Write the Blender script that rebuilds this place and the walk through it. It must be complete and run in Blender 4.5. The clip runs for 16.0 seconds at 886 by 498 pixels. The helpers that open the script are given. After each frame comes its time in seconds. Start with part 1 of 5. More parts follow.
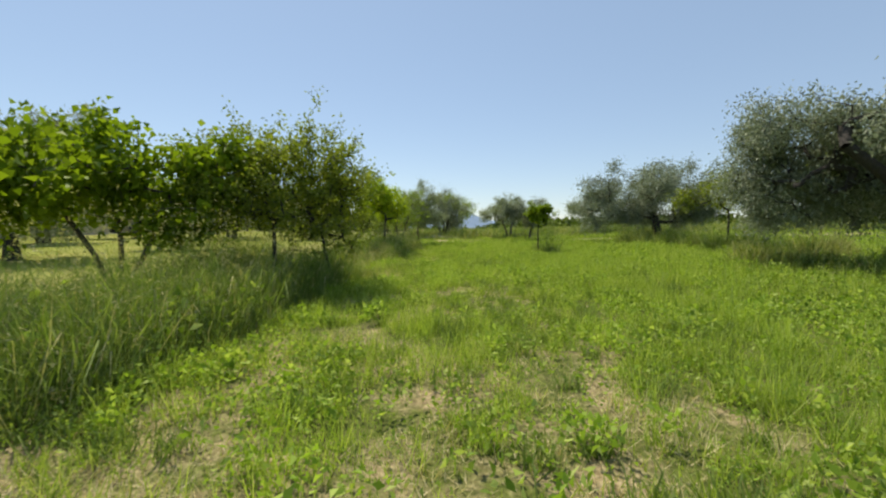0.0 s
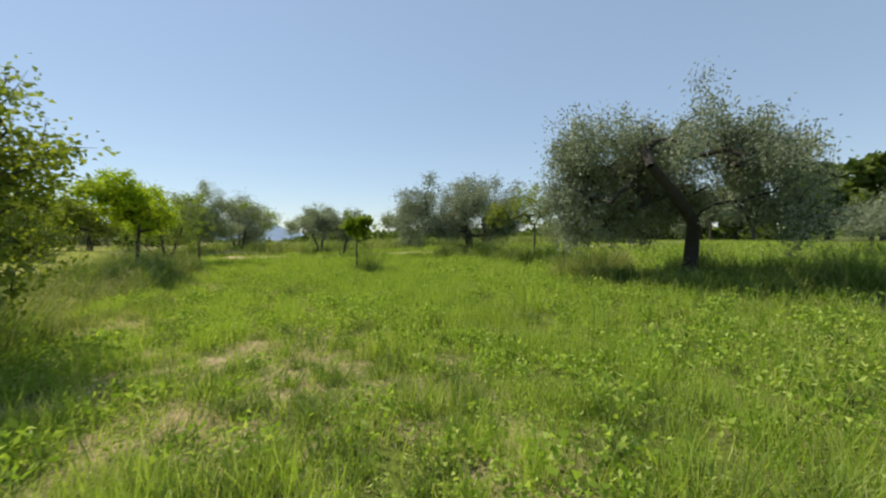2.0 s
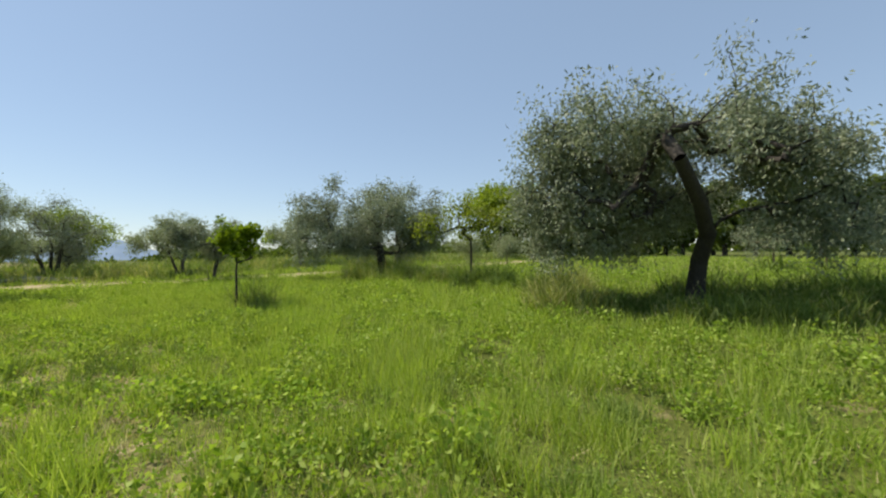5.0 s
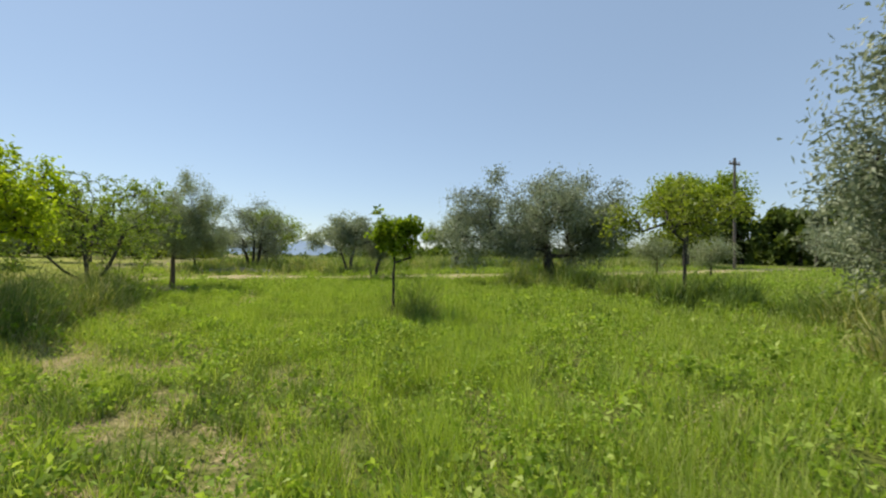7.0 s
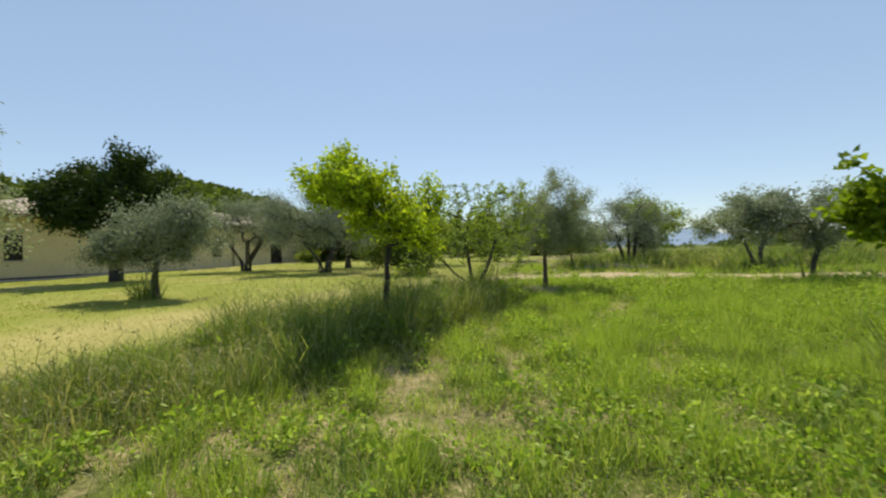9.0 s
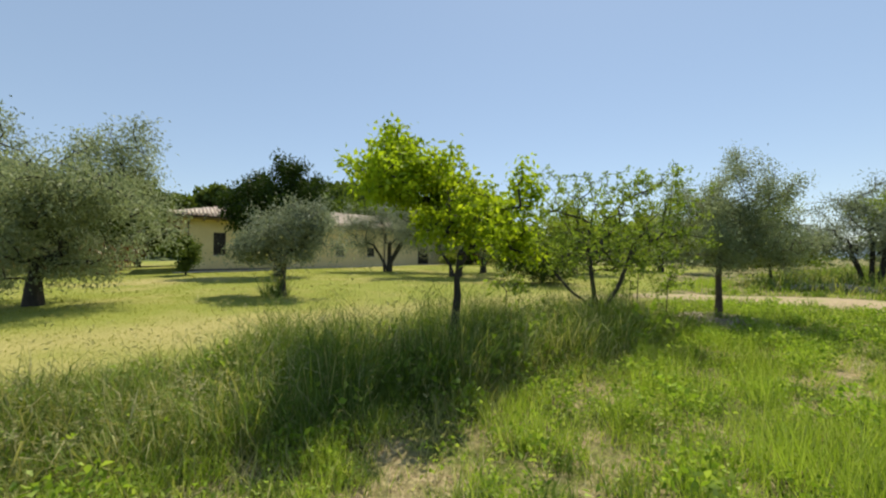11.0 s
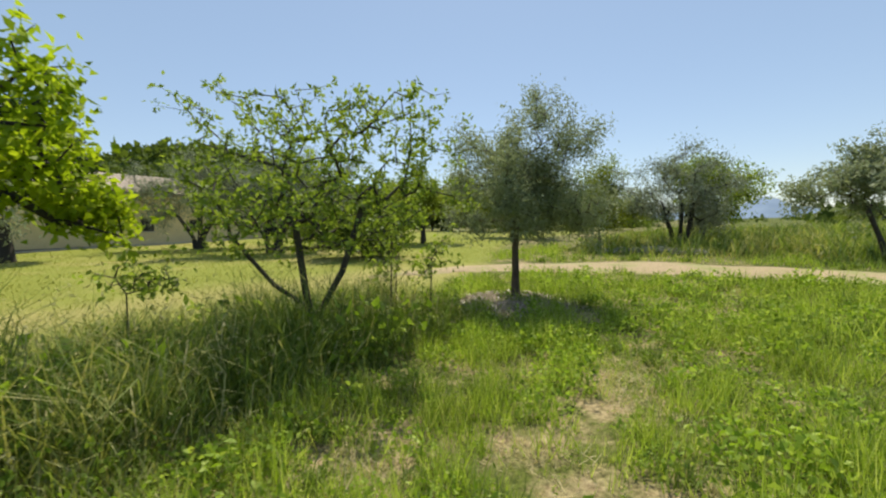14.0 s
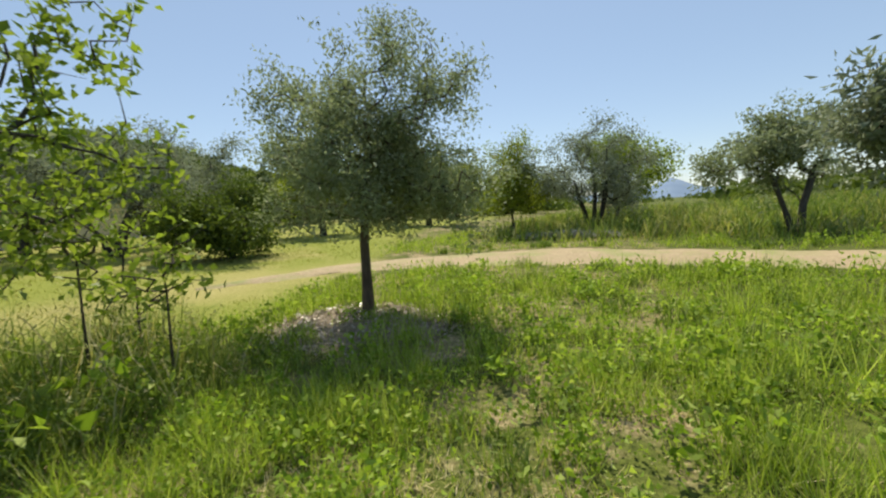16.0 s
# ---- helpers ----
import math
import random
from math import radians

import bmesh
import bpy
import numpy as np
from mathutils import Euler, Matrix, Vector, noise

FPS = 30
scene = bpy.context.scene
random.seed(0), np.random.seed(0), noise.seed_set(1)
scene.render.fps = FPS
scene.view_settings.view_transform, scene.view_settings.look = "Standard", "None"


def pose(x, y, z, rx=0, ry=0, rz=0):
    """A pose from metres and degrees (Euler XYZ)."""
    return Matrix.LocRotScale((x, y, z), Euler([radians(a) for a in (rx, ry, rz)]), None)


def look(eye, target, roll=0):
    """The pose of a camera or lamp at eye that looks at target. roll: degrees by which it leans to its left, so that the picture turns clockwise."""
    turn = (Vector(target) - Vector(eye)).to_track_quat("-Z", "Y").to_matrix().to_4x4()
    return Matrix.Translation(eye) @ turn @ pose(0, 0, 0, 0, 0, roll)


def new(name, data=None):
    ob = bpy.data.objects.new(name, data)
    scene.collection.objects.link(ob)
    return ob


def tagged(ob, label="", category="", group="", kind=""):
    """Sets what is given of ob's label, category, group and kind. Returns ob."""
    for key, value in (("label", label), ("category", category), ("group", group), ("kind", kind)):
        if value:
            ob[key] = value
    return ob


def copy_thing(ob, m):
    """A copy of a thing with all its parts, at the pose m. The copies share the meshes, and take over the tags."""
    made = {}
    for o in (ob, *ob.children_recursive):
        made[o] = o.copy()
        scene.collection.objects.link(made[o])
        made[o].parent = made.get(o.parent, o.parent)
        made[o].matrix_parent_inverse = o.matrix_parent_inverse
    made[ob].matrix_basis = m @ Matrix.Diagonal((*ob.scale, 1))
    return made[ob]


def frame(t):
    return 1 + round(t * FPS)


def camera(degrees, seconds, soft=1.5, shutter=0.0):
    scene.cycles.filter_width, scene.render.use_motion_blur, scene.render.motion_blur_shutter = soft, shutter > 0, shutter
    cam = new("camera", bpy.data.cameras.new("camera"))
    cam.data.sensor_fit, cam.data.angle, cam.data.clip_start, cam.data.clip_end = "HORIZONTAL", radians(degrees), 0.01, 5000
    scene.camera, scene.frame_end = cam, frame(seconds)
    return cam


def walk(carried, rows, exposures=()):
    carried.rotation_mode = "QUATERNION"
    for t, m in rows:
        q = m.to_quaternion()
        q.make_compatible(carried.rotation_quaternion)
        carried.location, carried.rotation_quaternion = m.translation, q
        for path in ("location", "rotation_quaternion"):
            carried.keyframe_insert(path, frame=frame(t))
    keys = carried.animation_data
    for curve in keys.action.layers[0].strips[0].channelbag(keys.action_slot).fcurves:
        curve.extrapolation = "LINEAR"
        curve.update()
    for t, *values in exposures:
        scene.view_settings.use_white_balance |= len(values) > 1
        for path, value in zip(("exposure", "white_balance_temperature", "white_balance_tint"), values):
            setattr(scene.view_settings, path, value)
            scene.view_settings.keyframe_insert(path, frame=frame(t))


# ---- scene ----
cam = camera(95.1, 16.0, soft=2.2, shutter=0.15)
METRES, EYE, TILT, LEAN, TURN = 20.8, 1.5, 0.0, 0.0, 0.0
ROWS = [
    (0.0, 0.0, 0.0, 0.0, -0.02, -2.93, 0.33),
    (0.5, 0.0024, 0.0322, -0.0006, -4.85, -3.8, 0.68),
    (1.0, 0.0069, 0.0618, -0.0008, -9.31, -3.73, 0.92),
    (1.5, 0.0108, 0.0936, 0.001, -15.73, -2.71, 0.76),
    (2.0, 0.0149, 0.1237, 0.0041, -26.31, -1.36, 0.43),
    (2.5, 0.0213, 0.1559, 0.0058, -37.08, -0.23, 0.23),
    (3.0, 0.0262, 0.1866, 0.0074, -45.78, 0.66, 0.11),
    (5.5, 0.0635, 0.338, 0.0057, -39.06, 1.07, 1.2),
    (6.0, 0.0741, 0.3693, 0.0061, -33.63, 1.28, 0.24),
    (6.5, 0.0821, 0.4029, 0.0064, -27.94, 1.4, -0.7),
    (7.0, 0.0911, 0.4319, 0.0069, -21.45, 1.19, -0.92),
    (7.5, 0.0996, 0.4633, 0.0071, -12.77, 0.65, -0.56),
    (8.0, 0.1018, 0.4933, 0.0093, -1.84, 0.01, 0.48),
    (8.5, 0.1028, 0.5239, 0.0108, 12.93, -0.0, 1.39),
    (9.0, 0.0948, 0.5498, 0.0126, 28.72, 0.45, 1.73),
    (11.5, 0.0838, 0.689, 0.0175, 50.84, 1.29, -0.18),
    (12.0, 0.0883, 0.7212, 0.017, 46.55, 0.77, -0.49),
    (12.5, 0.0904, 0.7553, 0.0174, 42.94, -0.12, -0.33),
    (13.0, 0.089, 0.7866, 0.0182, 40.14, -1.05, 0.2),
    (13.5, 0.0897, 0.8197, 0.0183, 37.71, -2.14, 0.82),
    (14.0, 0.0873, 0.853, 0.018, 35.28, -3.33, 1.33),
    (14.5, 0.0887, 0.8843, 0.0154, 32.87, -4.14, 1.95),
    (15.0, 0.0858, 0.9174, 0.0144, 30.16, -4.83, 2.56),
    (15.5, 0.0853, 0.9506, 0.0148, 27.54, -5.16, 3.09),
    (16.0, 0.0868, 0.984, 0.0145, 26.06, -5.41, 3.28),
]
walk(cam, [(t, pose(0, 0, EYE, TILT, LEAN, TURN) @ pose(METRES * x, METRES * y, METRES * z, 90 + pitch, roll, yaw)) for t, x, y, z, yaw, pitch, roll in ROWS],
     exposures=[(0.0, 0.25, 7000, 10), (16.0, 0.25, 7000, 10)])  # stops, kelvin, tint

# ---- light ----
SUN_AZ, SUN_EL = 30.0, 57.0          # degrees left of ahead (+y), degrees up
world = bpy.data.worlds.new("sky")
scene.world = world
world.use_nodes = True
wn = world.node_tree
sky = wn.nodes.new("ShaderNodeTexSky")
sky.sky_type = "NISHITA"
sky.sun_disc = False
sky.sun_elevation = radians(SUN_EL)
sky.sun_rotation = radians(-SUN_AZ)
sky.air_density, sky.dust_density, sky.ozone_density, sky.altitude = 1.0, 0.2, 1.0, 300
haze = wn.nodes.new("ShaderNodeMix")           # thin even haze over the clear sky
haze.data_type = "RGBA"
haze.inputs[0].default_value, haze.inputs[7].default_value = 0.5, (2.4, 3.45, 5.0, 1)
wn.links.new(sky.outputs[0], haze.inputs[6])
wn.links.new(haze.outputs[2], wn.nodes["Background"].inputs[0])
wn.nodes["Background"].inputs[1].default_value = 0.128
sun = new("sun", bpy.data.lights.new("sun", "SUN"))
sun.data.energy, sun.data.angle, sun.data.color = 4.8, radians(0.5), (1.0, 0.94, 0.82)
sun_dir = Vector((-math.sin(radians(SUN_AZ)) * math.cos(radians(SUN_EL)), math.cos(radians(SUN_AZ)) * math.cos(radians(SUN_EL)), math.sin(radians(SUN_EL))))
sun.matrix_world = look(sun_dir * 100, (0, 0, 0))


# ---- materials ----
def material(name):
    m = bpy.data.materials.new(name)
    m.use_nodes = True
    return m, m.node_tree.nodes, m.node_tree.links


def ramp(nodes, links, fac, stops):
    r = nodes.new("ShaderNodeValToRGB")
    while len(r.color_ramp.elements) < len(stops):
        r.color_ramp.elements.new(0.5)
    for e, (p, c) in zip(r.color_ramp.elements, stops):
        e.position, e.color = p, (*c, 1)
    links.new(fac, r.inputs[0])
    return r.outputs[0]


def noise_tex(nodes, links, scale, detail=4, rough=0.6, vec=None):
    n = nodes.new("ShaderNodeTexNoise")
    n.inputs["Scale"].default_value, n.inputs["Detail"].default_value, n.inputs["Roughness"].default_value = scale, detail, rough
    if vec is None:
        vec = nodes.new("ShaderNodeNewGeometry").outputs["Position"]
    links.new(vec, n.inputs["Vector"])
    return n.outputs["Fac"]


def mix_rgb(nodes, links, fac, a, b, kind="MIX"):
    m = nodes.new("ShaderNodeMix")
    m.data_type, m.blend_type = "RGBA", kind
    for sock, v in ((m.inputs[0], fac), (m.inputs[6], a), (m.inputs[7], b)):
        if isinstance(v, (int, float)):
            sock.default_value = v
        elif isinstance(v, tuple):
            sock.default_value = (*v, 1)
        else:
            links.new(v, sock)
    return m.outputs[2]


def leaf_material(name, dark, mid, light, through_amount=0.35, rough=0.45, gloss=0.25, patch=0.8, tint=(1.25, 1.3, 0.55)):
    """Leaves: colour varies from leaf to leaf and from bough to bough; light passes through."""
    m, n, l = material(name)
    n.remove(n["Principled BSDF"])
    geo = n.new("ShaderNodeNewGeometry")
    c1 = ramp(n, l, geo.outputs["Random Per Island"], [(0.0, dark), (0.5, mid), (1.0, light)])
    big = noise_tex(n, l, patch, 2)
    c2 = mix_rgb(n, l, big, c1, mid)
    hue = n.new("ShaderNodeHueSaturation")
    l.new(c2, hue.inputs["Color"])
    mr = n.new("ShaderNodeMapRange")
    mr.inputs[3].default_value, mr.inputs[4].default_value = 0.65, 1.35
    l.new(big, mr.inputs[0])
    l.new(mr.outputs[0], hue.inputs["Value"])
    col = hue.outputs[0]
    d = n.new("ShaderNodeBsdfDiffuse")
    t = n.new("ShaderNodeBsdfTranslucent")
    g = n.new("ShaderNodeBsdfGlossy")
    g.inputs["Roughness"].default_value = rough
    warm = mix_rgb(n, l, 1.0, col, tint, "MULTIPLY")
    l.new(col, d.inputs[0])
    l.new(warm, t.inputs[0])
    m1 = n.new("ShaderNodeMixShader")
    m1.inputs[0].default_value = through_amount
    l.new(d.outputs[0], m1.inputs[1])
    l.new(t.outputs[0], m1.inputs[2])
    m2 = n.new("ShaderNodeMixShader")
    fr = n.new("ShaderNodeFresnel")
    fr.inputs[0].default_value = 1.3
    mg = n.new("ShaderNodeMath")
    mg.operation = "MULTIPLY"
    mg.inputs[1].default_value = gloss
    l.new(fr.outputs[0], mg.inputs[0])
    l.new(mg.outputs[0], m2.inputs[0])
    l.new(m1.outputs[0], m2.inputs[1])
    l.new(g.outputs[0], m2.inputs[2])
    l.new(m2.outputs[0], n["Material Output"].inputs[0])
    return m


def bark_material(name, a, b):
    m, n, l = material(name)
    p = n["Principled BSDF"]
    geo = n.new("ShaderNodeNewGeometry")
    mp = n.new("ShaderNodeMapping")
    mp.inputs["Scale"].default_value = (1, 1, 0.25)
    l.new(geo.outputs["Position"], mp.inputs[0])
    f1 = noise_tex(n, l, 28, 5, 0.7, mp.outputs[0])
    f2 = noise_tex(n, l, 3, 3)
    c = ramp(n, l, f1, [(0.3, a), (0.7, b)])
    c = mix_rgb(n, l, f2, c, tuple(v * 0.7 for v in a))
    l.new(c, p.inputs["Base Color"])
    p.inputs["Roughness"].default_value = 0.9
    bp = n.new("ShaderNodeBump")
    bp.inputs["Strength"].default_value, bp.inputs["Distance"].default_value = 0.9, 0.03
    l.new(f1, bp.inputs["Height"])
    l.new(bp.outputs[0], p.inputs["Normal"])
    return m


def plain_material(name, a, b, scale=4.0, rough=0.8, bump=0.2, dist=0.01, metal=0.0):
    m, n, l = material(name)
    p = n["Principled BSDF"]
    f1 = noise_tex(n, l, scale, 5, 0.65)
    f2 = noise_tex(n, l, scale * 12, 3, 0.6)
    c = ramp(n, l, f1, [(0.3, a), (0.7, b)])
    c = mix_rgb(n, l, 0.25, c, ramp(n, l, f2, [(0.3, tuple(v * 0.6 for v in a)), (0.7, b)]))
    l.new(c, p.inputs["Base Color"])
    p.inputs["Roughness"].default_value, p.inputs["Metallic"].default_value = rough, metal
    bp = n.new("ShaderNodeBump")
    bp.inputs["Strength"].default_value, bp.inputs["Distance"].default_value = bump, dist
    l.new(f2, bp.inputs["Height"])
    l.new(bp.outputs[0], p.inputs["Normal"])
    return m


def blade_material(name, a, b, c, through_amount=0.35, patch=0.35):
    return leaf_material(name, a, b, c, through_amount, 0.7, 0.02, patch)


GREY = (1.05, 1.12, 0.9)
OLIVE = leaf_material("olive_leaf", (0.17, 0.205, 0.095), (0.29, 0.33, 0.175), (0.46, 0.50, 0.33), 0.36, 0.6, 0.06, tint=GREY)
OLIVE_DARK = leaf_material("old_olive_leaf", (0.125, 0.145, 0.08), (0.25, 0.285, 0.185), (0.48, 0.52, 0.40), 0.28, 0.6, 0.06, tint=GREY)
TUFT = leaf_material("tuft_leaf", (0.12, 0.185, 0.032), (0.22, 0.30, 0.06), (0.38, 0.45, 0.12), 0.46, 0.6, 0.05)
YELLOW_GREEN = leaf_material("young_walnut_leaf", (0.15, 0.22, 0.018), (0.29, 0.39, 0.03), (0.52, 0.58, 0.06), 0.52, 0.6, 0.04)
FRESH = leaf_material("fresh_leaf", (0.12, 0.18, 0.02), (0.225, 0.30, 0.04), (0.36, 0.42, 0.08), 0.5, 0.6, 0.05)
FIG = leaf_material("fig_leaf", (0.10, 0.17, 0.012), (0.18, 0.26, 0.02), (0.29, 0.37, 0.04), 0.45, 0.6, 0.05)
DULL = leaf_material("dull_leaf", (0.12, 0.17, 0.022), (0.215, 0.265, 0.045), (0.33, 0.36, 0.085), 0.5, 0.6, 0.05)
DARK = leaf_material("dark_evergreen_leaf", (0.02, 0.042, 0.010), (0.04, 0.07, 0.016), (0.075, 0.11, 0.03), 0.2, 0.6, 0.05)
WOODS = leaf_material("woodland_leaf", (0.05, 0.08, 0.02), (0.095, 0.135, 0.032), (0.17, 0.22, 0.06), 0.35, 0.7, 0.03, 0.12)
SILVER = leaf_material("silver_leaf", (0.15, 0.18, 0.10), (0.26, 0.295, 0.19), (0.40, 0.43, 0.31), 0.3, 0.6, 0.06, tint=GREY)
RED_LEAF = leaf_material("red_shrub_leaf", (0.10, 0.03, 0.015), (0.20, 0.06, 0.03), (0.30, 0.12, 0.05), 0.3)
BARK = bark_material("grey_bark", (0.05, 0.042, 0.033), (0.17, 0.15, 0.125))
BARK_DARK = bark_material("dark_bark", (0.03, 0.025, 0.02), (0.10, 0.085, 0.07))
BARK_BROWN = bark_material("brown_bark", (0.08, 0.055, 0.035), (0.23, 0.17, 0.12))
GRASS = blade_material("meadow_blade", (0.12, 0.19, 0.028), (0.30, 0.40, 0.066), (0.70, 0.73, 0.32), 0.46, 1.1)
WEED = blade_material("meadow_weed_leaf", (0.07, 0.135, 0.02), (0.235, 0.35, 0.05), (0.64, 0.71, 0.25), 0.44, 1.3)
STRAW = blade_material("dry_blade", (0.40, 0.33, 0.17), (0.58, 0.50, 0.29), (0.72, 0.65, 0.45), 0.25)
TALL = blade_material("tall_blade", (0.075, 0.13, 0.028), (0.16, 0.23, 0.055), (0.37, 0.43, 0.17), 0.36, 0.9)
SEED = blade_material("seed_head", (0.30, 0.30, 0.14), (0.42, 0.40, 0.2), (0.54, 0.5, 0.3), 0.3)
PALE = blade_material("pale_blade", (0.22, 0.25, 0.07), (0.34, 0.35, 0.14), (0.46, 0.44, 0.24), 0.35)
LAWN = blade_material("lawn_blade", (0.17, 0.205, 0.025), (0.27, 0.29, 0.055), (0.40, 0.37, 0.12))


def ground_material():
    m, n, l = material("meadow_soil")
    p = n["Principled BSDF"]
    at = n.new("ShaderNodeAttribute")
    at.attribute_name = "mown"
    trk = n.new("ShaderNodeAttribute")
    trk.attribute_name = "dry_strip"
    big = noise_tex(n, l, 0.22, 3)
    mid = noise_tex(n, l, 1.6, 5, 0.7)
    fine = noise_tex(n, l, 22, 4, 0.7)
    soil = ramp(n, l, fine, [(0.3, (0.15, 0.11, 0.06)), (0.5, (0.30, 0.24, 0.13)), (0.7, (0.50, 0.41, 0.24))])
    green = ramp(n, l, fine, [(0.3, (0.045, 0.06, 0.013)), (0.7, (0.15, 0.175, 0.04))])
    lush = n.new("ShaderNodeAttribute")
    lush.attribute_name = "lush"
    bare = n.new("ShaderNodeMath")
    bare.operation = "MULTIPLY_ADD"
    bare.inputs[1].default_value = -0.16
    l.new(lush.outputs["Fac"], bare.inputs[0])
    l.new(mid, bare.inputs[2])
    field = mix_rgb(n, l, ramp(n, l, bare.outputs[0], [(0.45, (1, 1, 1)), (0.62, (0, 0, 0))]), soil, green)
    lawn = ramp(n, l, fine, [(0.25, (0.13, 0.16, 0.025)), (0.5, (0.22, 0.25, 0.045)), (0.75, (0.34, 0.33, 0.10))])
    dry = ramp(n, l, fine, [(0.3, (0.28, 0.25, 0.08)), (0.7, (0.48, 0.41, 0.18))])
    lawn = mix_rgb(n, l, ramp(n, l, big, [(0.50, (0, 0, 0)), (0.70, (1, 1, 1))]), lawn, dry)
    lawn = mix_rgb(n, l, trk.outputs["Fac"], lawn, dry)
    l.new(mix_rgb(n, l, at.outputs["Fac"], field, lawn), p.inputs["Base Color"])
    p.inputs["Roughness"].default_value = 0.95
    p.inputs["Specular IOR Level"].default_value = 0.1
    bp = n.new("ShaderNodeBump")
    bp.inputs["Strength"].default_value, bp.inputs["Distance"].default_value = 0.6, 0.04
    l.new(fine, bp.inputs["Height"])
    l.new(bp.outputs[0], p.inputs["Normal"])
    return m


# ---- terrain ----
rng = np.random.default_rng(7)


def vnoise(x, y, scale, seed=0):
    """Smooth value noise in 0..1, for arrays."""
    u, v = np.asarray(x, float) / scale, np.asarray(y, float) / scale
    i, j = np.floor(u), np.floor(v)
    fu, fv = u - i, v - j
    fu, fv = fu * fu * (3 - 2 * fu), fv * fv * (3 - 2 * fv)

    def h(a, b):
        s = np.sin(a * 127.1 + b * 311.7 + seed * 74.7) * 43758.5453
        return s - np.floor(s)
    return (h(i, j) * (1 - fu) + h(i + 1, j) * fu) * (1 - fv) + (h(i, j + 1) * (1 - fu) + h(i + 1, j + 1) * fu) * fv


def ground_z(x, y):
    x, y = np.asarray(x, float), np.asarray(y, float)
    z = 0.12 + 0.012 * np.clip(y, -5, 45)
    z = z + np.where(x < -3, 0.8 * (1 - np.exp(np.minimum(x + 3, 0) / 18)), 0)
    z = z + np.where(x > 5, 0.75 * (1 - np.exp(-np.maximum(x - 5, 0) / 22)), 0)
    near = np.exp(-(x * x + (y - 15) ** 2) / 3000)
    return z + near * (0.08 * (vnoise(x, y, 2.3, 1) - 0.5) + 0.05 * (vnoise(x, y, 0.7, 2) - 0.5))


def gz(x, y):
    return float(ground_z(x, y))


def step(a, b, x):
    t = np.clip((x - a) / (b - a), 0, 1)
    return t * t * (3 - 2 * t)


def verge_right(y):
    return np.interp(y, [0, 3, 9, 12.5, 15, 20, 22], [-3.3, -2.7, -1.95, -2.2, -1.5, -1.15, -1.2])


def verge_left(y):
    return np.interp(y, [0, 8, 14, 20, 22], [-5.6, -5.2, -4.6, -3.9, -3.2])


ROAD = [(46, 31), (30, 28), (20, 27.4), (12, 28.5), (6, 30.2), (2, 30.9), (-1.2, 31.0), (-3.6, 29.8), (-5.0, 27.4), (-6.0, 25.0)]
STRIP = [(-4.0, 29.0), (-6.0, 25.0), (-7.0, 21.0), (-7.6, 14.0), (-8.2, 4.0)]


def line_gap(x, y, line):
    """Distance from a line of points, for arrays."""
    x, y = np.asarray(x, float), np.asarray(y, float)
    best = np.full(x.shape, 1e9)
    for (ax, ay), (bx, by) in zip(line, line[1:]):
        vx, vy = bx - ax, by - ay
        t = np.clip(((x - ax) * vx + (y - ay) * vy) / (vx * vx + vy * vy), 0, 1)
        best = np.minimum(best, np.hypot(x - ax - t * vx, y - ay - t * vy))
    return best


def strip_gap(x, y):
    return line_gap(x, y, STRIP)


def mown_mask(x, y):
    """1 on the mown lawn on the house side and beside the track, 0 in the meadow."""
    lawn = step(-0.3, 0.5, np.where(y < 22, verge_left(y), np.interp(y, [22, 25, 29, 34, 40], [-2.8, -3.2, -4.5, -6.5, -9.0])) - x)
    return lawn * step(70, 45, y)


def mesh_object(name, verts, faces, mat, parent=None, smooth=False):
    me = bpy.data.meshes.new(name)
    me.from_pydata(verts, [], faces)
    me.materials.append(mat)
    if smooth:
        me.polygons.foreach_set("use_smooth", [True] * len(me.polygons))
    me.update()
    ob = new(name, me)
    ob.parent = parent
    return ob


def fast_mesh(name, co, sizes, idx, mat, parent=None):
    """A mesh from arrays: corner places, polygon sizes, corner indices."""
    me = bpy.data.meshes.new(name)
    co = np.ascontiguousarray(co, dtype=np.float32)
    me.vertices.add(len(co))
    me.vertices.foreach_set("co", co.ravel())
    me.loops.add(len(idx))
    me.loops.foreach_set("vertex_index", np.asarray(idx, dtype=np.int32))
    me.polygons.add(len(sizes))
    sizes = np.asarray(sizes, dtype=np.int32)
    starts = np.concatenate(([0], np.cumsum(sizes)[:-1])).astype(np.int32)
    me.polygons.foreach_set("loop_start", starts)
    me.update(calc_edges=True)
    me.materials.append(mat)
    ob = new(name, me)
    ob.parent = parent
    return ob


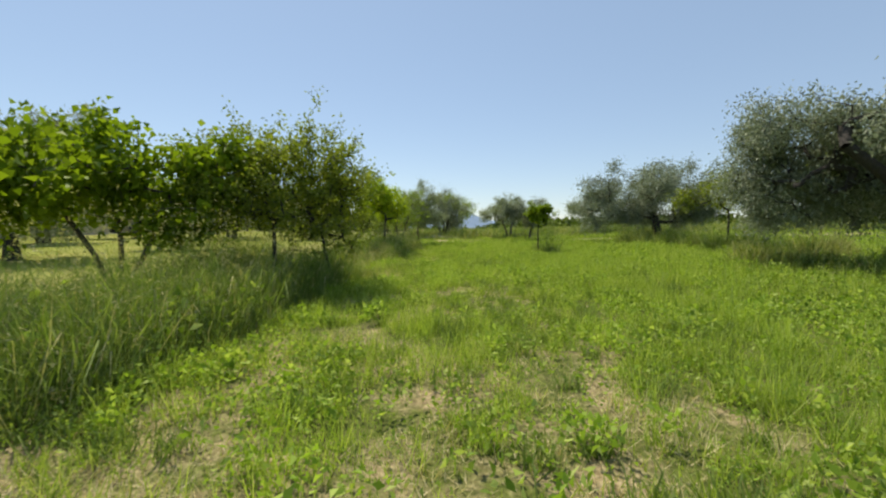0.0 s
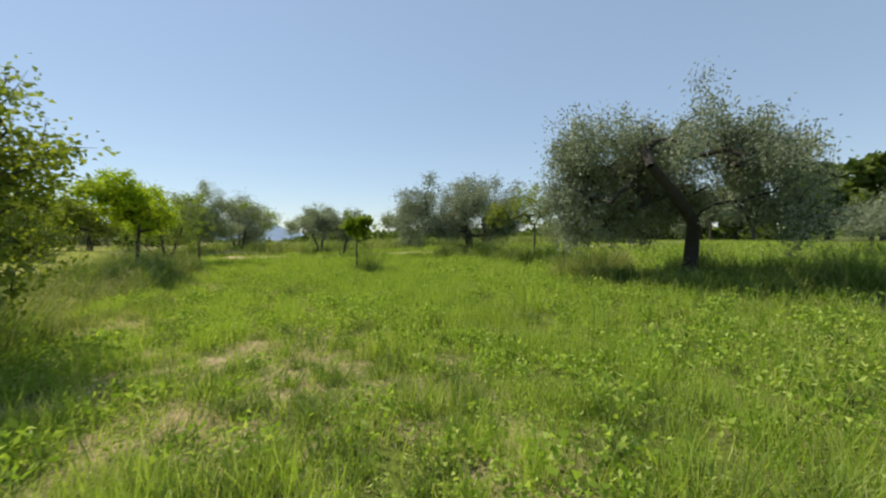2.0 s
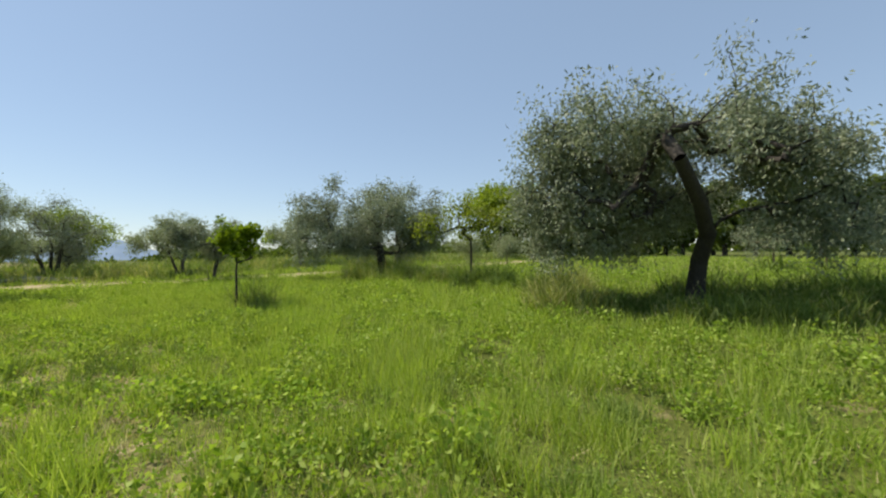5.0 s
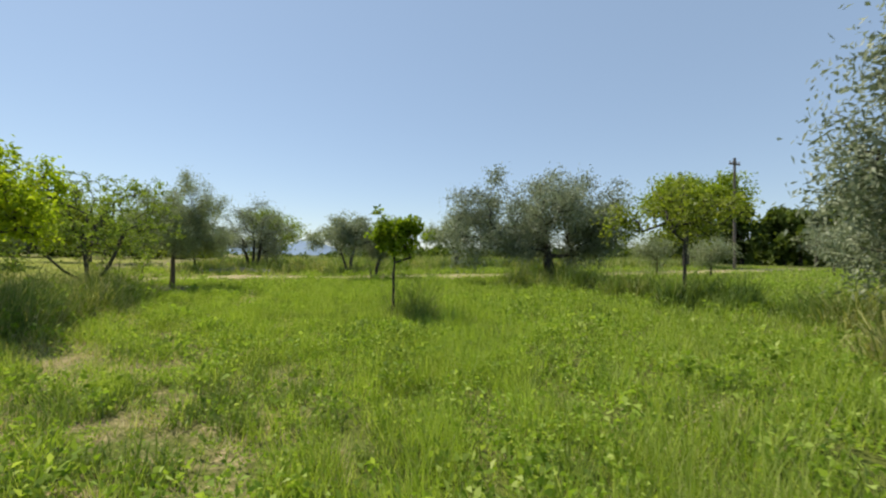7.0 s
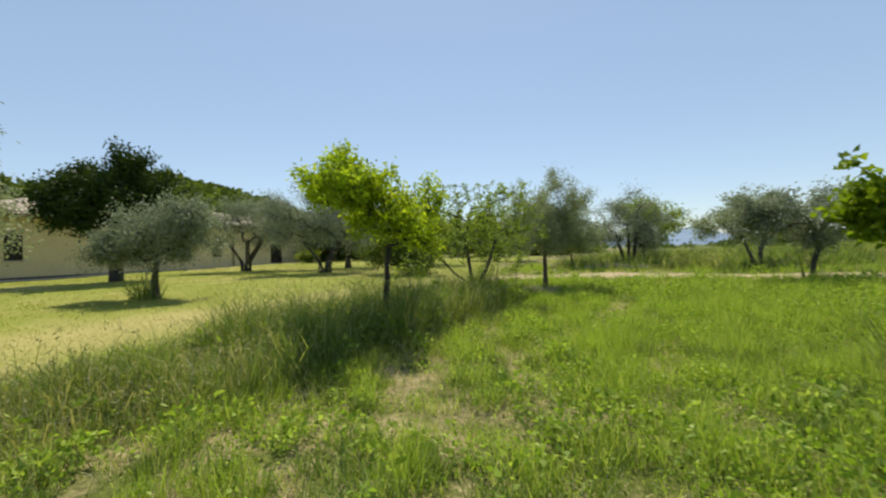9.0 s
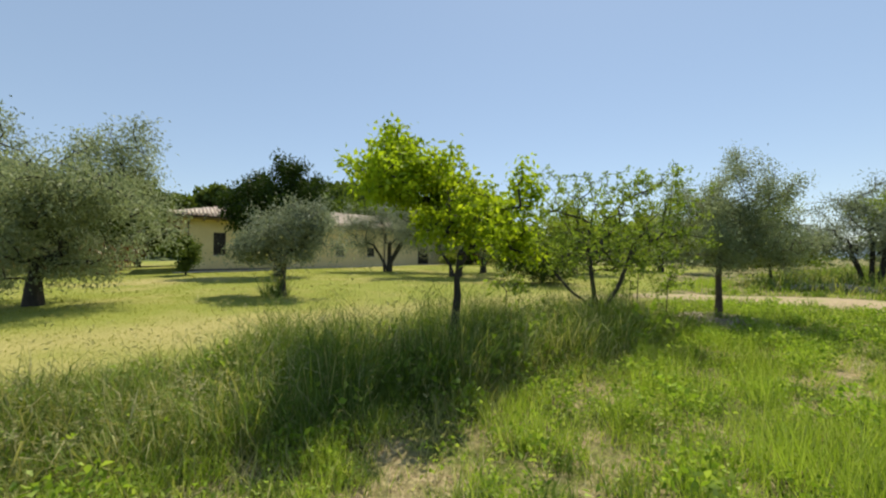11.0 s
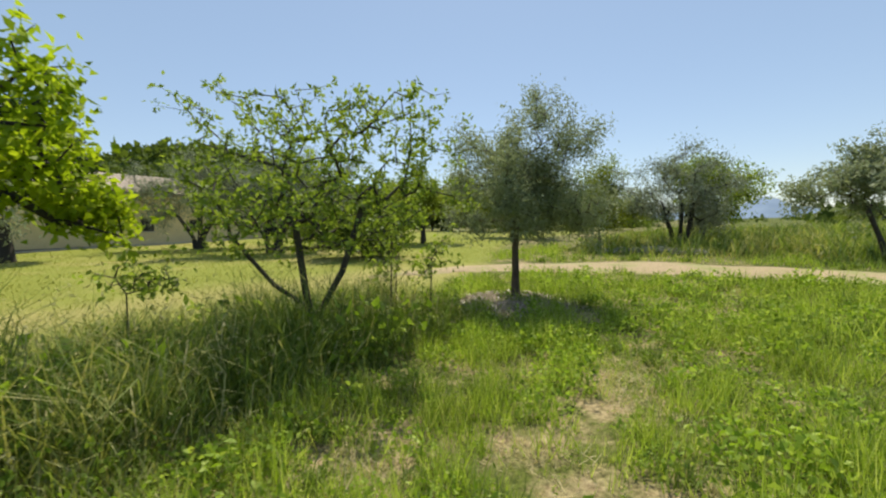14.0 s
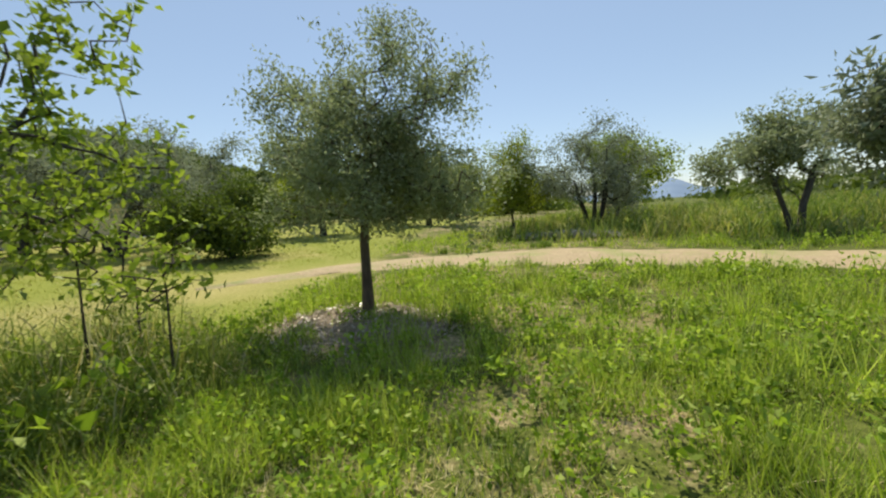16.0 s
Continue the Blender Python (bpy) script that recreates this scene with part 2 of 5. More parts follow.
def build_ground():
    inner = np.arange(-34, 52.01, 0.5)
    out = [60, 75, 100, 150, 250, 500, 1000, 2000, 4000]
    xs = np.concatenate((-np.array(out[::-1]), inner[inner > -60], out)).astype(float)
    xs = np.unique(np.clip(xs, -4000, 4000))
    ys = np.unique(np.concatenate((-np.array(out[::-1]), np.arange(-10, 52.01, 0.5), out)).astype(float))
    gx, gy = np.meshgrid(xs, ys)
    z = ground_z(gx, gy)
    co = np.stack((gx, gy, z), -1).reshape(-1, 3)
    w, h = len(xs), len(ys)
    a = (np.arange(h - 1)[:, None] * w + np.arange(w - 1)).ravel()
    idx = np.stack((a, a + 1, a + w + 1, a + w), -1).ravel()
    ob = fast_mesh("ground", co, [4] * len(a), idx, ground_material())
    att = ob.data.attributes.new("mown", "FLOAT", "POINT")
    att.data.foreach_set("value", mown_mask(gx, gy).ravel().astype(np.float32))
    att = ob.data.attributes.new("dry_strip", "FLOAT", "POINT")
    att.data.foreach_set("value", (0.7 * np.exp(-(strip_gap(gx, gy) / 1.1) ** 2)).ravel().astype(np.float32))
    att = ob.data.attributes.new("lush", "FLOAT", "POINT")
    att.data.foreach_set("value", step(1.2, 3.4, gx).ravel().astype(np.float32))
    ob.data.polygons.foreach_set("use_smooth", [True] * len(a))
    tagged(ob, "grassy orchard ground with dry soil patches", "ground", kind="structure")


build_ground()


def build_road():
    dirt, n, l = material("dry_dirt_track")
    p = n["Principled BSDF"]
    f = noise_tex(n, l, 14, 5, 0.7)
    f2 = noise_tex(n, l, 1.1, 4)
    c = ramp(n, l, f, [(0.3, (0.27, 0.20, 0.11)), (0.7, (0.47, 0.37, 0.22))])
    l.new(mix_rgb(n, l, ramp(n, l, f2, [(0.46, (0, 0, 0)), (0.64, (1, 1, 1))]), c, (0.26, 0.27, 0.09)), p.inputs["Base Color"])
    p.inputs["Roughness"].default_value = 0.95
    bp = n.new("ShaderNodeBump")
    bp.inputs["Strength"].default_value, bp.inputs["Distance"].default_value = 0.7, 0.03
    l.new(f, bp.inputs["Height"])
    l.new(bp.outputs[0], p.inputs["Normal"])
    co, idx = [], []
    cross = np.linspace(-1, 1, 9)
    pts = [Vector(p) for p in ROAD]
    dense = []
    for a, b in zip(pts, pts[1:]):
        m = max(int((b - a).length / 0.25), 1)
        dense += [a.lerp(b, q / m) for q in range(m)]
    for _ in range(30):
        dense = [dense[0]] + [(dense[q - 1] + dense[q] * 2 + dense[q + 1]) / 4 for q in range(1, len(dense) - 1)] + [dense[-1]]
    for i, c0 in enumerate(dense):
        d = (dense[min(i + 1, len(dense) - 1)] - dense[max(i - 1, 0)]).normalized()
        nx, ny = -d.y, d.x
        half = (1.45 + 0.4 * (float(vnoise(c0.x, c0.y, 1.5, 5)) - 0.5)) * (0.04 + 0.96 * min(1.0, (len(dense) - 1 - i) / 26))
        for c in cross:
            jag = 0.4 * (float(vnoise(c0.x * 1.3 + c * 7, c0.y, 0.5, 9)) - 0.5) if abs(c) == 1 else 0
            x, y = c0.x + nx * (c * half + jag), c0.y + ny * (c * half + jag)
            rut = -0.02 if 0.3 < abs(c) < 0.8 else 0
            co.append((x, y, gz(x, y) + (0.035 + rut if abs(c) < 1 else -0.03)))
    k = len(cross)
    for i in range(len(dense) - 1):
        for j in range(k - 1):
            a = i * k + j
            idx += [a, a + 1, a + k + 1, a + k]
    ob = fast_mesh("road", np.array(co), [4] * (len(idx) // 4), idx, dirt)
    ob.data.polygons.foreach_set("use_smooth", [True] * len(ob.data.polygons))
    tagged(ob, "pale dry dirt farm track across the meadow", "dirt track", kind="structure")


build_road()


# ---- trees ----
LEAF_MANY, LEAF_BIG = 1.75, 1.25


def tube(co, idx, sizes, a, b, ra, rb, sides):
    """Adds a tapered tube from a to b."""
    d = b - a
    length = np.linalg.norm(d)
    if length < 1e-5:
        return
    d = d / length
    s = np.cross(d, (0.0, 0.0, 1.0) if abs(d[2]) < 0.9 else (1.0, 0.0, 0.0))
    s /= np.linalg.norm(s)
    u = np.cross(d, s)
    base = len(co)
    for k in range(sides):
        w = 2 * math.pi * k / sides
        o = math.cos(w) * s + math.sin(w) * u
        co.append(a - d * ra * 0.25 + o * ra)
        co.append(b + d * rb * 0.25 + o * rb)
    for k in range(sides):
        q = (k + 1) % sides
        idx.extend((base + 2 * k, base + 2 * q, base + 2 * q + 1, base + 2 * k + 1))
        sizes.append(4)


def leaf_quads(pts, length, width, droop, r, spread=1.0):
    """Pointed leaves, one at each place, turned at random; arrays of corners."""
    n = len(pts)
    d = r.normal(size=(n, 3)) * spread
    d[:, 2] -= droop
    d /= np.linalg.norm(d, axis=1)[:, None]
    s = np.cross(d, r.normal(size=(n, 3)))
    s /= np.linalg.norm(s, axis=1)[:, None] + 1e-9
    ln = length * r.uniform(0.6, 1.3, (n, 1))
    wd = width * r.uniform(0.6, 1.3, (n, 1))
    fold = np.cross(d, s) * wd * 0.35
    q = np.stack((pts, pts + d * ln * 0.45 + s * wd * 0.5 + fold, pts + d * ln, pts + d * ln * 0.45 - s * wd * 0.5 + fold), 1)
    return q.reshape(-1, 3)


def make_tree(name, x, y, trunk_line, trunk_r, lobes, targets, leaves, leaf_len, leaf_wid, leaf_mat, bark_mat, label, category="tree",
              group="", seed=1, droop=0.3, clump=0.22, twig=0.006, sink=0.1, trunks=None, bend=0.12, shell=0.45, cluster=6.0, upright=0.0, tip=0.15, shoots=0.12):
    """A tree grown from its trunk into a crown of lobes (dx, dy, dz, radius, half height): boughs reach for points of the crown, leaves sit round their ends."""
    r = np.random.default_rng(seed)
    g = gz(x, y)
    leaves = int(leaves * LEAF_MANY)
    leaf_len, leaf_wid = leaf_len * LEAF_BIG, leaf_wid * LEAF_BIG * 1.15
    root = new(name)
    root.location = (x, y, g)
    nodes, parent, stem = [], [], []
    for line in (trunks or [trunk_line]):
        prev = -1
        for i, p in enumerate(line):
            nodes.append(np.array(p, float) - (np.array((0, 0, sink)) if i == 0 else 0))
            parent.append(prev)
            stem.append(True)
            prev = len(nodes) - 1
    n_stem = len(nodes)
    vol = np.array([a[3] ** 2 * a[4] for a in lobes])
    pick = r.choice(len(lobes), targets, p=vol / vol.sum())
    lb = np.array([[*a[:3], a[3], a[3], a[4]] for a in lobes])[pick]
    v = r.normal(size=(targets, 3))
    v /= np.linalg.norm(v, axis=1)[:, None]
    tg = lb[:, :3] + v * lb[:, 3:] * (shell + (1 - shell) * r.uniform(0, 1, (targets, 1))) * r.uniform(0.85, 1.12, (targets, 1))
    if cluster:
        heart = tg[: max(int(targets / (1.15 * cluster)), 8)]
        own = r.integers(0, len(heart), targets)
        tg = heart[own] + r.normal(size=(targets, 3)) * (0.19 * lb[:, 3].mean() + 0.06) * np.array((1, 1, 0.8))
    # loose shoots that break the outline
    mid = tg.mean(axis=0)
    out = tg - mid
    far = np.linalg.norm(out, axis=1)
    outer = np.flatnonzero((far > np.quantile(far, 0.5)) & (out[:, 2] > -0.3 * far))
    if shoots and len(outer):
        k = outer[r.integers(0, len(outer), int(targets * shoots))]
        d = out[k] / far[k][:, None] + r.normal(size=(len(k), 3)) * 0.3
        d[:, 2] += 0.35
        tg = np.vstack((tg, tg[k] + d * r.uniform(0.12, 0.5, (len(k), 1)) * min(0.7, 0.65 * lb[:, 3].mean())))
    tg = tg[tg[:, 2] > 0.35]
    top = nodes[n_stem - 1]
    tg = tg[np.argsort(np.linalg.norm(tg - top, axis=1))]
    arr = np.array(nodes)
    low = max(1.0 * len(trunk_line) // 2, 1) if trunks is None else 1
    ends = []
    usable = np.array([i >= low for i in range(n_stem)]) if trunks is None else np.array([parent[i] >= 0 for i in range(n_stem)])
    for p in tg:
        d = p - arr
        dist = np.linalg.norm(d, axis=1)
        cost = dist * (1 + 0.55 * np.clip(-d[:, 2] / (dist + 1e-6), 0, 1)) + np.where(usable, 0, 50)
        k = int(np.argmin(cost))
        a = arr[k]
        n_mid = 1 + int(dist[k] > 0.45) + int(dist[k] > 0.9) + int(dist[k] > 1.6)
        prev = k
        add = []
        side = r.normal(size=3) * bend * dist[k]
        for m in range(1, n_mid + 1):
            f = m / n_mid
            q = a + (p - a) * f + side * math.sin(math.pi * f) + np.array((0, 0, upright * dist[k] * math.sin(math.pi * f)))
            add.append(q)
            parent.append(prev)
            prev = len(arr) + len(add) - 1
        arr = np.vstack((arr, add))
        usable = np.concatenate((usable, [True] * len(add)))
        ends.append(prev)
    count = np.zeros(len(arr))
    for e in ends:
        k = e
        while k >= 0:
            count[k] += 1
            k = parent[k]
    rad = twig * np.maximum(count, 1) ** 0.5
    rad = np.minimum(rad, trunk_r * 0.8)
    for i in range(n_stem):
        f = i / max(len(trunk_line) - 1, 1) if trunks is None else (0 if parent[i] < 0 else 0.6)
        if trunks is None:
            rad[i] = trunk_r * (1.25 if f == 0 else 1 - 0.45 * f) if count[i] > 0 else twig
        else:
            rad[i] = trunk_r * 1.2 if parent[i] < 0 else min(max(twig * 1.5 * max(count[i], 1) ** 0.5, twig * 1.5), trunk_r)
    # trunk
    co, idx, sizes = [], [], []
    for i in range(n_stem):
        if parent[i] >= 0:
            tube(co, idx, sizes, arr[parent[i]], arr[i], rad[parent[i]], rad[i], 10)
    fast_mesh("trunk", np.array(co), sizes, idx, bark_mat, root)
    # main limbs, each its own mesh, then the fine twigs
    head = {}
    for i in range(n_stem, len(arr)):
        k = i
        while parent[k] >= n_stem:
            k = parent[k]
        head.setdefault(k, []).append(i)
    small = ([], [], [])
    for h, members in head.items():
        big = count[h] > 0.09 * len(ends)
        limb = ([], [], [])
        for i in members:
            thick = big and rad[i] > twig * 2.2
            dest = limb if thick else small
            rp = min(rad[parent[i]], rad[i] * 1.5)
            tube(*[dest[0], dest[1], dest[2]], arr[parent[i]], arr[i], rp, rad[i] * (0.8 if count[i] > 1 else 0.4), 6 if thick else 4)
        if limb[0]:
            ob = fast_mesh("limb", np.array(limb[0]), limb[2], limb[1], bark_mat, root)
            ob.data.polygons.foreach_set("use_smooth", [True] * len(ob.data.polygons))
    if small[0]:
        tagged(fast_mesh("twig_mass", np.array(small[0]), small[2], small[1], bark_mat, root), kind="stuff")
    # leaves along the last stretch of each bough
    e = np.array(ends)
    pe = arr[np.array(parent)[e]]
    k = r.integers(0, len(e), leaves)
    f = r.uniform(tip, 1.15 if tip < 0.5 else 1.05, (leaves, 1)) ** 0.7
    pts = pe[k] + (arr[e][k] - pe[k]) * f + r.normal(size=(leaves, 3)) * clump * np.array((1, 1, 0.8))
    pts[:, 2] -= droop * np.abs(r.normal(size=leaves)) * clump
    q = leaf_quads(pts, leaf_len, leaf_wid, droop, r)
    tagged(fast_mesh("crown", q, [4] * leaves, np.arange(leaves * 4), leaf_mat, root), kind="stuff")
    return tagged(root, label, category, group)


OL, ORCH = "olive trees", "orchard trees"
make_tree("olive_tree", 10.78, 9.2, [(0, 0, 0), (-0.02, -0.03, 0.5), (-0.15, -0.15, 1.1), (-0.5, -0.4, 1.6), (-1.25, -0.5, 2.15), (-2.15, -0.45, 2.85)], 0.2,
          [(-2.2, 1.6, 3.85, 0.85, 0.7), (-2.4, 0.3, 3.8, 0.8, 0.5), (-0.9, -1.2, 3.7, 0.8, 0.6), (-0.85, -1.25, 4.3, 0.28, 0.4), (-1.5, 2.1, 1.9, 1.1, 0.9), (-1.3, 1.2, 2.5, 1.0, 0.9), (0.1, -1.7, 2.8, 0.95, 0.8), (0.3, -1.9, 2.0, 0.85, 0.75), (0.5, 0.8, 2.9, 1.1, 1.0), (-2.5, -1.2, 3.5, 0.4, 0.3), (-2.1, 1.9, 3.0, 0.7, 0.9), (0.6, -0.9, 3.5, 0.8, 0.7), (-1.4, 1.0, 3.5, 0.9, 0.7), (-0.3, 1.6, 2.0, 1.0, 0.8), (-1.5, -0.3, 3.7, 0.7, 0.45), (-0.4, 0.0, 3.5, 0.9, 0.7)],
          900, 44000, 0.086, 0.025, OLIVE_DARK, BARK_DARK, "large gnarled old olive tree with silvery drooping foliage", group=OL, seed=3, droop=0.9, twig=0.0052, shell=0.4, bend=0.2, clump=0.17, cluster=4, shoots=0.05)
make_tree("olive_tree", -1.54, 24.84, [(0, 0, 0), (0.01, 0, 0.5), (0, 0.02, 1.0), (0.05, 0.02, 1.5), (0.05, 0.0, 2.0)], 0.08,
          [(-0.53, -0.28, 3.2, 0.42, 0.6), (0.58, 0.3, 3.35, 0.4, 0.6), (1.1, 0.57, 2.85, 0.4, 0.5), (-0.8, -0.42, 2.4, 0.5, 0.65), (-0.85, -0.45, 1.55, 0.5, 0.5), (0.95, 0.5, 1.8, 0.55, 0.65), (0.25, 0.1, 1.65, 0.8, 0.55), (0.2, 0.1, 2.6, 0.6, 0.65), (0.3, -0.55, 2.1, 0.6, 0.7), (-0.1, 0.6, 2.2, 0.6, 0.7), (0.7, 0.36, 2.4, 0.5, 0.6)],
          560, 23000, 0.055, 0.0175, OLIVE, BARK_BROWN, "young upright olive tree on a grey mulch mound", group=OL, seed=4, droop=0.45, twig=0.0036, shell=0.4, clump=0.12, cluster=4, upright=0.1, shoots=0.2)
make_tree("olive_tree", 12.2, 23.1, [(0, 0, 0), (0, 0, 0.6), (-0.1, 0, 1.2), (-0.12, 0, 1.5)], 0.28,
          [(-2.0, 0.8, 2.7, 1.5, 1.5), (-0.3, 0.08, 3.8, 1.4, 0.8), (1.9, -0.75, 2.8, 1.3, 1.6), (-2.9, 1.2, 2.1, 1.0, 1.1), (0.6, 1.4, 3.0, 1.3, 1.1), (-0.6, -1.4, 2.9, 1.2, 1.0), (1.0, -0.3, 4.4, 0.6, 0.6), (-0.6, 0.2, 4.5, 0.5, 0.5), (-1.4, 0.5, 1.9, 1.2, 0.8), (1.3, -0.5, 2.0, 1.2, 0.9), (0.2, 0.9, 2.2, 1.3, 0.9)],
          560, 27000, 0.115, 0.032, OLIVE_DARK, BARK_DARK, "old olive tree with thick dark trunk in tall grass", group=OL, seed=5, droop=0.8, twig=0.0065, shell=0.45, bend=0.2, clump=0.21, cluster=4, shoots=0.16)
make_tree("olive_tree", 14.1, 37.2, [(0, 0, 0), (0, 0, 0.7), (-0.15, 0, 1.2)], 0.22,
          [(-0.4, 0.1, 2.8, 1.7, 1.4), (-1.3, 0, 2.3, 1.5, 1.2), (0.9, 0.4, 3.0, 1.2, 1.2)], 170, 6000, 0.13, 0.035, OLIVE, BARK, "mature olive tree across the dirt track", group=OL, seed=6, twig=0.009)
make_tree("olive_tree", 5.8, 27.7, None, 0.07, [(-0.6, -0.33, 2.2, 1.0, 0.75), (0.19, 0.11, 1.75, 0.85, 0.7), (0.5, 0.3, 2.4, 0.6, 0.6), (-1.3, -0.7, 1.9, 0.6, 0.55)], 220, 7500, 0.095, 0.028, SILVER, BARK,
          "silvery olive tree with twin trunks", group=OL, seed=7, twig=0.005, clump=0.15, trunks=[[(-0.1, 0, 0), (-0.14, 0, 0.5), (-0.3, -0.1, 1.0)], [(0.1, 0.05, 0), (0.15, 0.05, 0.6), (0.3, 0.1, 1.1)]])
make_tree("olive_tree", 5.8, 35.5, None, 0.09, [(-0.3, -0.07, 2.6, 1.2, 0.75), (1.0, 0.62, 3.3, 0.6, 0.5), (-1.6, -0.75, 2.0, 0.65, 0.6), (0.9, 0.4, 2.1, 0.8, 0.8), (-0.6, -0.3, 1.7, 0.8, 0.5)], 220, 6500, 0.11, 0.033, OLIVE, BARK,
          "leaning olive tree in tall grass beyond the track", group=OL, seed=8, twig=0.006, clump=0.16, trunks=[[(-0.05, 0, 0), (-0.3, -0.1, 0.7), (-0.6, -0.3, 1.5)], [(0.1, 0, 0), (0.15, 0.05, 0.8), (0.4, 0.2, 1.7)]])
make_tree("olive_tree", 0.0, 38.0, None, 0.1, [(-1.3, -0.6, 2.6, 1.5, 1.25), (0.0, 0.16, 3.5, 1.2, 0.95), (0.8, 0.3, 2.6, 1.35, 1.15), (-1.0, -0.5, 1.7, 1.1, 0.7), (0.7, 0.2, 1.8, 1.1, 0.7)], 230, 9000, 0.10, 0.028, OLIVE_DARK, BARK_DARK,
          "many-stemmed olive tree beyond the dirt track", group=OL, seed=9, twig=0.007, trunks=[[(-0.15, 0, 0), (-0.3, 0, 0.8), (-0.6, -0.2, 1.7)], [(0.0, 0.1, 0), (0.05, 0.1, 0.8), (0.1, 0.2, 1.9)], [(0.2, 0, 0), (0.35, 0, 0.8), (0.5, 0.1, 1.7)]])
make_tree("broadleaf_tree", 0.3, 43.0, None, 0.13, [(0.04, 0.17, 3.2, 1.6, 1.5), (2.5, 1.25, 2.5, 1.6, 1.2), (1.0, 0, 4.1, 1.3, 0.8), (1.4, 0.5, 2.0, 1.4, 0.8)], 190, 5500, 0.13, 0.06, FRESH, BARK_DARK,
          "rounded broadleaf tree beyond the dirt track", group=ORCH, seed=10, twig=0.009, trunks=[[(-0.1, 0, 0), (-0.1, 0, 1.0), (-0.3, 0, 2.2)], [(0.2, 0, 0), (0.4, 0, 1.0), (0.9, 0.3, 2.2)]])
make_tree("broadleaf_tree", -3.1, 37.0, [(0, 0, 0), (0.05, 0, 0.5), (0, 0, 1.1)], 0.08, [(0.03, 0.05, 2.8, 1.1, 1.2), (-0.5, -0.2, 1.8, 1.0, 0.7), (0.6, 0.3, 1.9, 1.0, 0.8)], 150, 5200, 0.09, 0.042, DULL, BARK_DARK,
          "upright dull green orchard tree beyond the track", group=ORCH, seed=11, twig=0.006)
make_tree("olive_tree", -11.6, 18.0, [(0, 0, 0), (0, 0, 0.6), (0.05, 0.05, 1.1)], 0.12, [(-0.4, -0.45, 2.1, 0.75, 0.75), (0.65, 0.7, 2.1, 0.8, 0.85), (0.2, 0.2, 2.5, 0.8, 0.5), (0.6, -0.35, 1.9, 0.65, 0.7), (-0.25, 0.65, 2.0, 0.65, 0.7), (-0.7, -0.75, 1.6, 0.42, 0.5), (0.95, 0.95, 1.5, 0.42, 0.5)],
          280, 12500, 0.09, 0.026, SILVER, BARK, "rounded olive tree on the mown lawn", group=OL, seed=12, droop=0.7, twig=0.0055, clump=0.17)
make_tree("holm_oak", -20.3, 20.6, [(0, 0, 0), (0, 0, 1.0), (-0.1, 0, 2.0), (0, 0, 2.8)], 0.26, [(-0.4, -0.5, 3.9, 1.9, 1.7), (0.4, 0.5, 4.6, 1.7, 1.3), (0.3, 1.2, 3.5, 1.5, 1.2), (0.2, -0.9, 3.7, 1.5, 1.3), (-0.3, -1.3, 3.0, 1.2, 0.8)],
          280, 15000, 0.13, 0.07, DARK, BARK_DARK, "dark dense evergreen oak before the house", "tree", seed=13, twig=0.01, cluster=5)
make_tree("olive_tree", -20.9, 27.7, None, 0.16, [(0.3, 0.2, 3.0, 2.1, 1.6), (-0.8, -0.6, 3.4, 1.7, 1.2), (1.1, 1.1, 3.2, 1.6, 1.3), (-1.2, -1.5, 2.4, 1.5, 1.1), (1.4, 1.6, 2.2, 1.2, 1.0)], 280, 14500, 0.10, 0.028, OLIVE_DARK, BARK_DARK, "spreading olive tree on the lawn by the house", group=OL, seed=14,
          twig=0.008, cluster=4, trunks=[[(-0.1, -0.1, 0), (-0.2, -0.2, 0.6), (-0.8, -0.6, 1.7)], [(0, 0.1, 0), (0.1, 0.1, 0.6), (0.6, 0.6, 1.8)], [(0.05, 0, 0), (0.05, 0.05, 0.7), (0.0, 0.1, 1.8)]])
make_tree("olive_tree", -14.6, 28.0, None, 0.18, [(-0.3, -0.2, 2.9, 1.9, 1.6), (0.6, 0.7, 3.0, 1.7, 1.4), (-0.8, 0.5, 3.5, 1.4, 1.1), (-1.4, -1.5, 2.9, 1.5, 1.2), (1.2, 1.4, 2.2, 1.2, 1.0)], 300, 16000, 0.095, 0.027, OLIVE_DARK, BARK_DARK, "old olive tree with forked trunk on the lawn", group=OL, seed=15,
          twig=0.008, cluster=4, trunks=[[(-0.1, -0.1, 0), (-0.2, -0.2, 0.6), (-0.9, -0.6, 1.7)], [(0.1, 0.1, 0), (0.15, 0.15, 0.6), (0.6, 0.5, 1.7)]])
make_tree("olive_tree", -16.5, 32.0, [(0, 0, 0), (0, 0, 0.7), (0.1, 0, 1.3)], 0.2, [(0, 0, 2.9, 2.0, 1.7), (0.8, 0.8, 3.4, 1.4, 1.2), (-1.0, -1.0, 3.0, 1.4, 1.2)], 180, 8000, 0.12, 0.034, OLIVE_DARK, BARK_DARK, "dark olive tree at the edge of the lawn", group=OL, seed=16, twig=0.009)
make_tree("low_bushy_tree", -9.4, 28.6, [(0, 0, 0), (0, 0, 0.4), (0.1, 0, 0.9)], 0.13, [(0.2, 0.1, 1.3, 1.4, 0.95), (-0.7, -0.3, 1.0, 1.1, 0.8), (0.8, 0.5, 0.9, 1.0, 0.75)], 200, 8500, 0.10, 0.05, WOODS, BARK_DARK, "low bushy tree with branches to the ground", "tree", seed=17, twig=0.008)
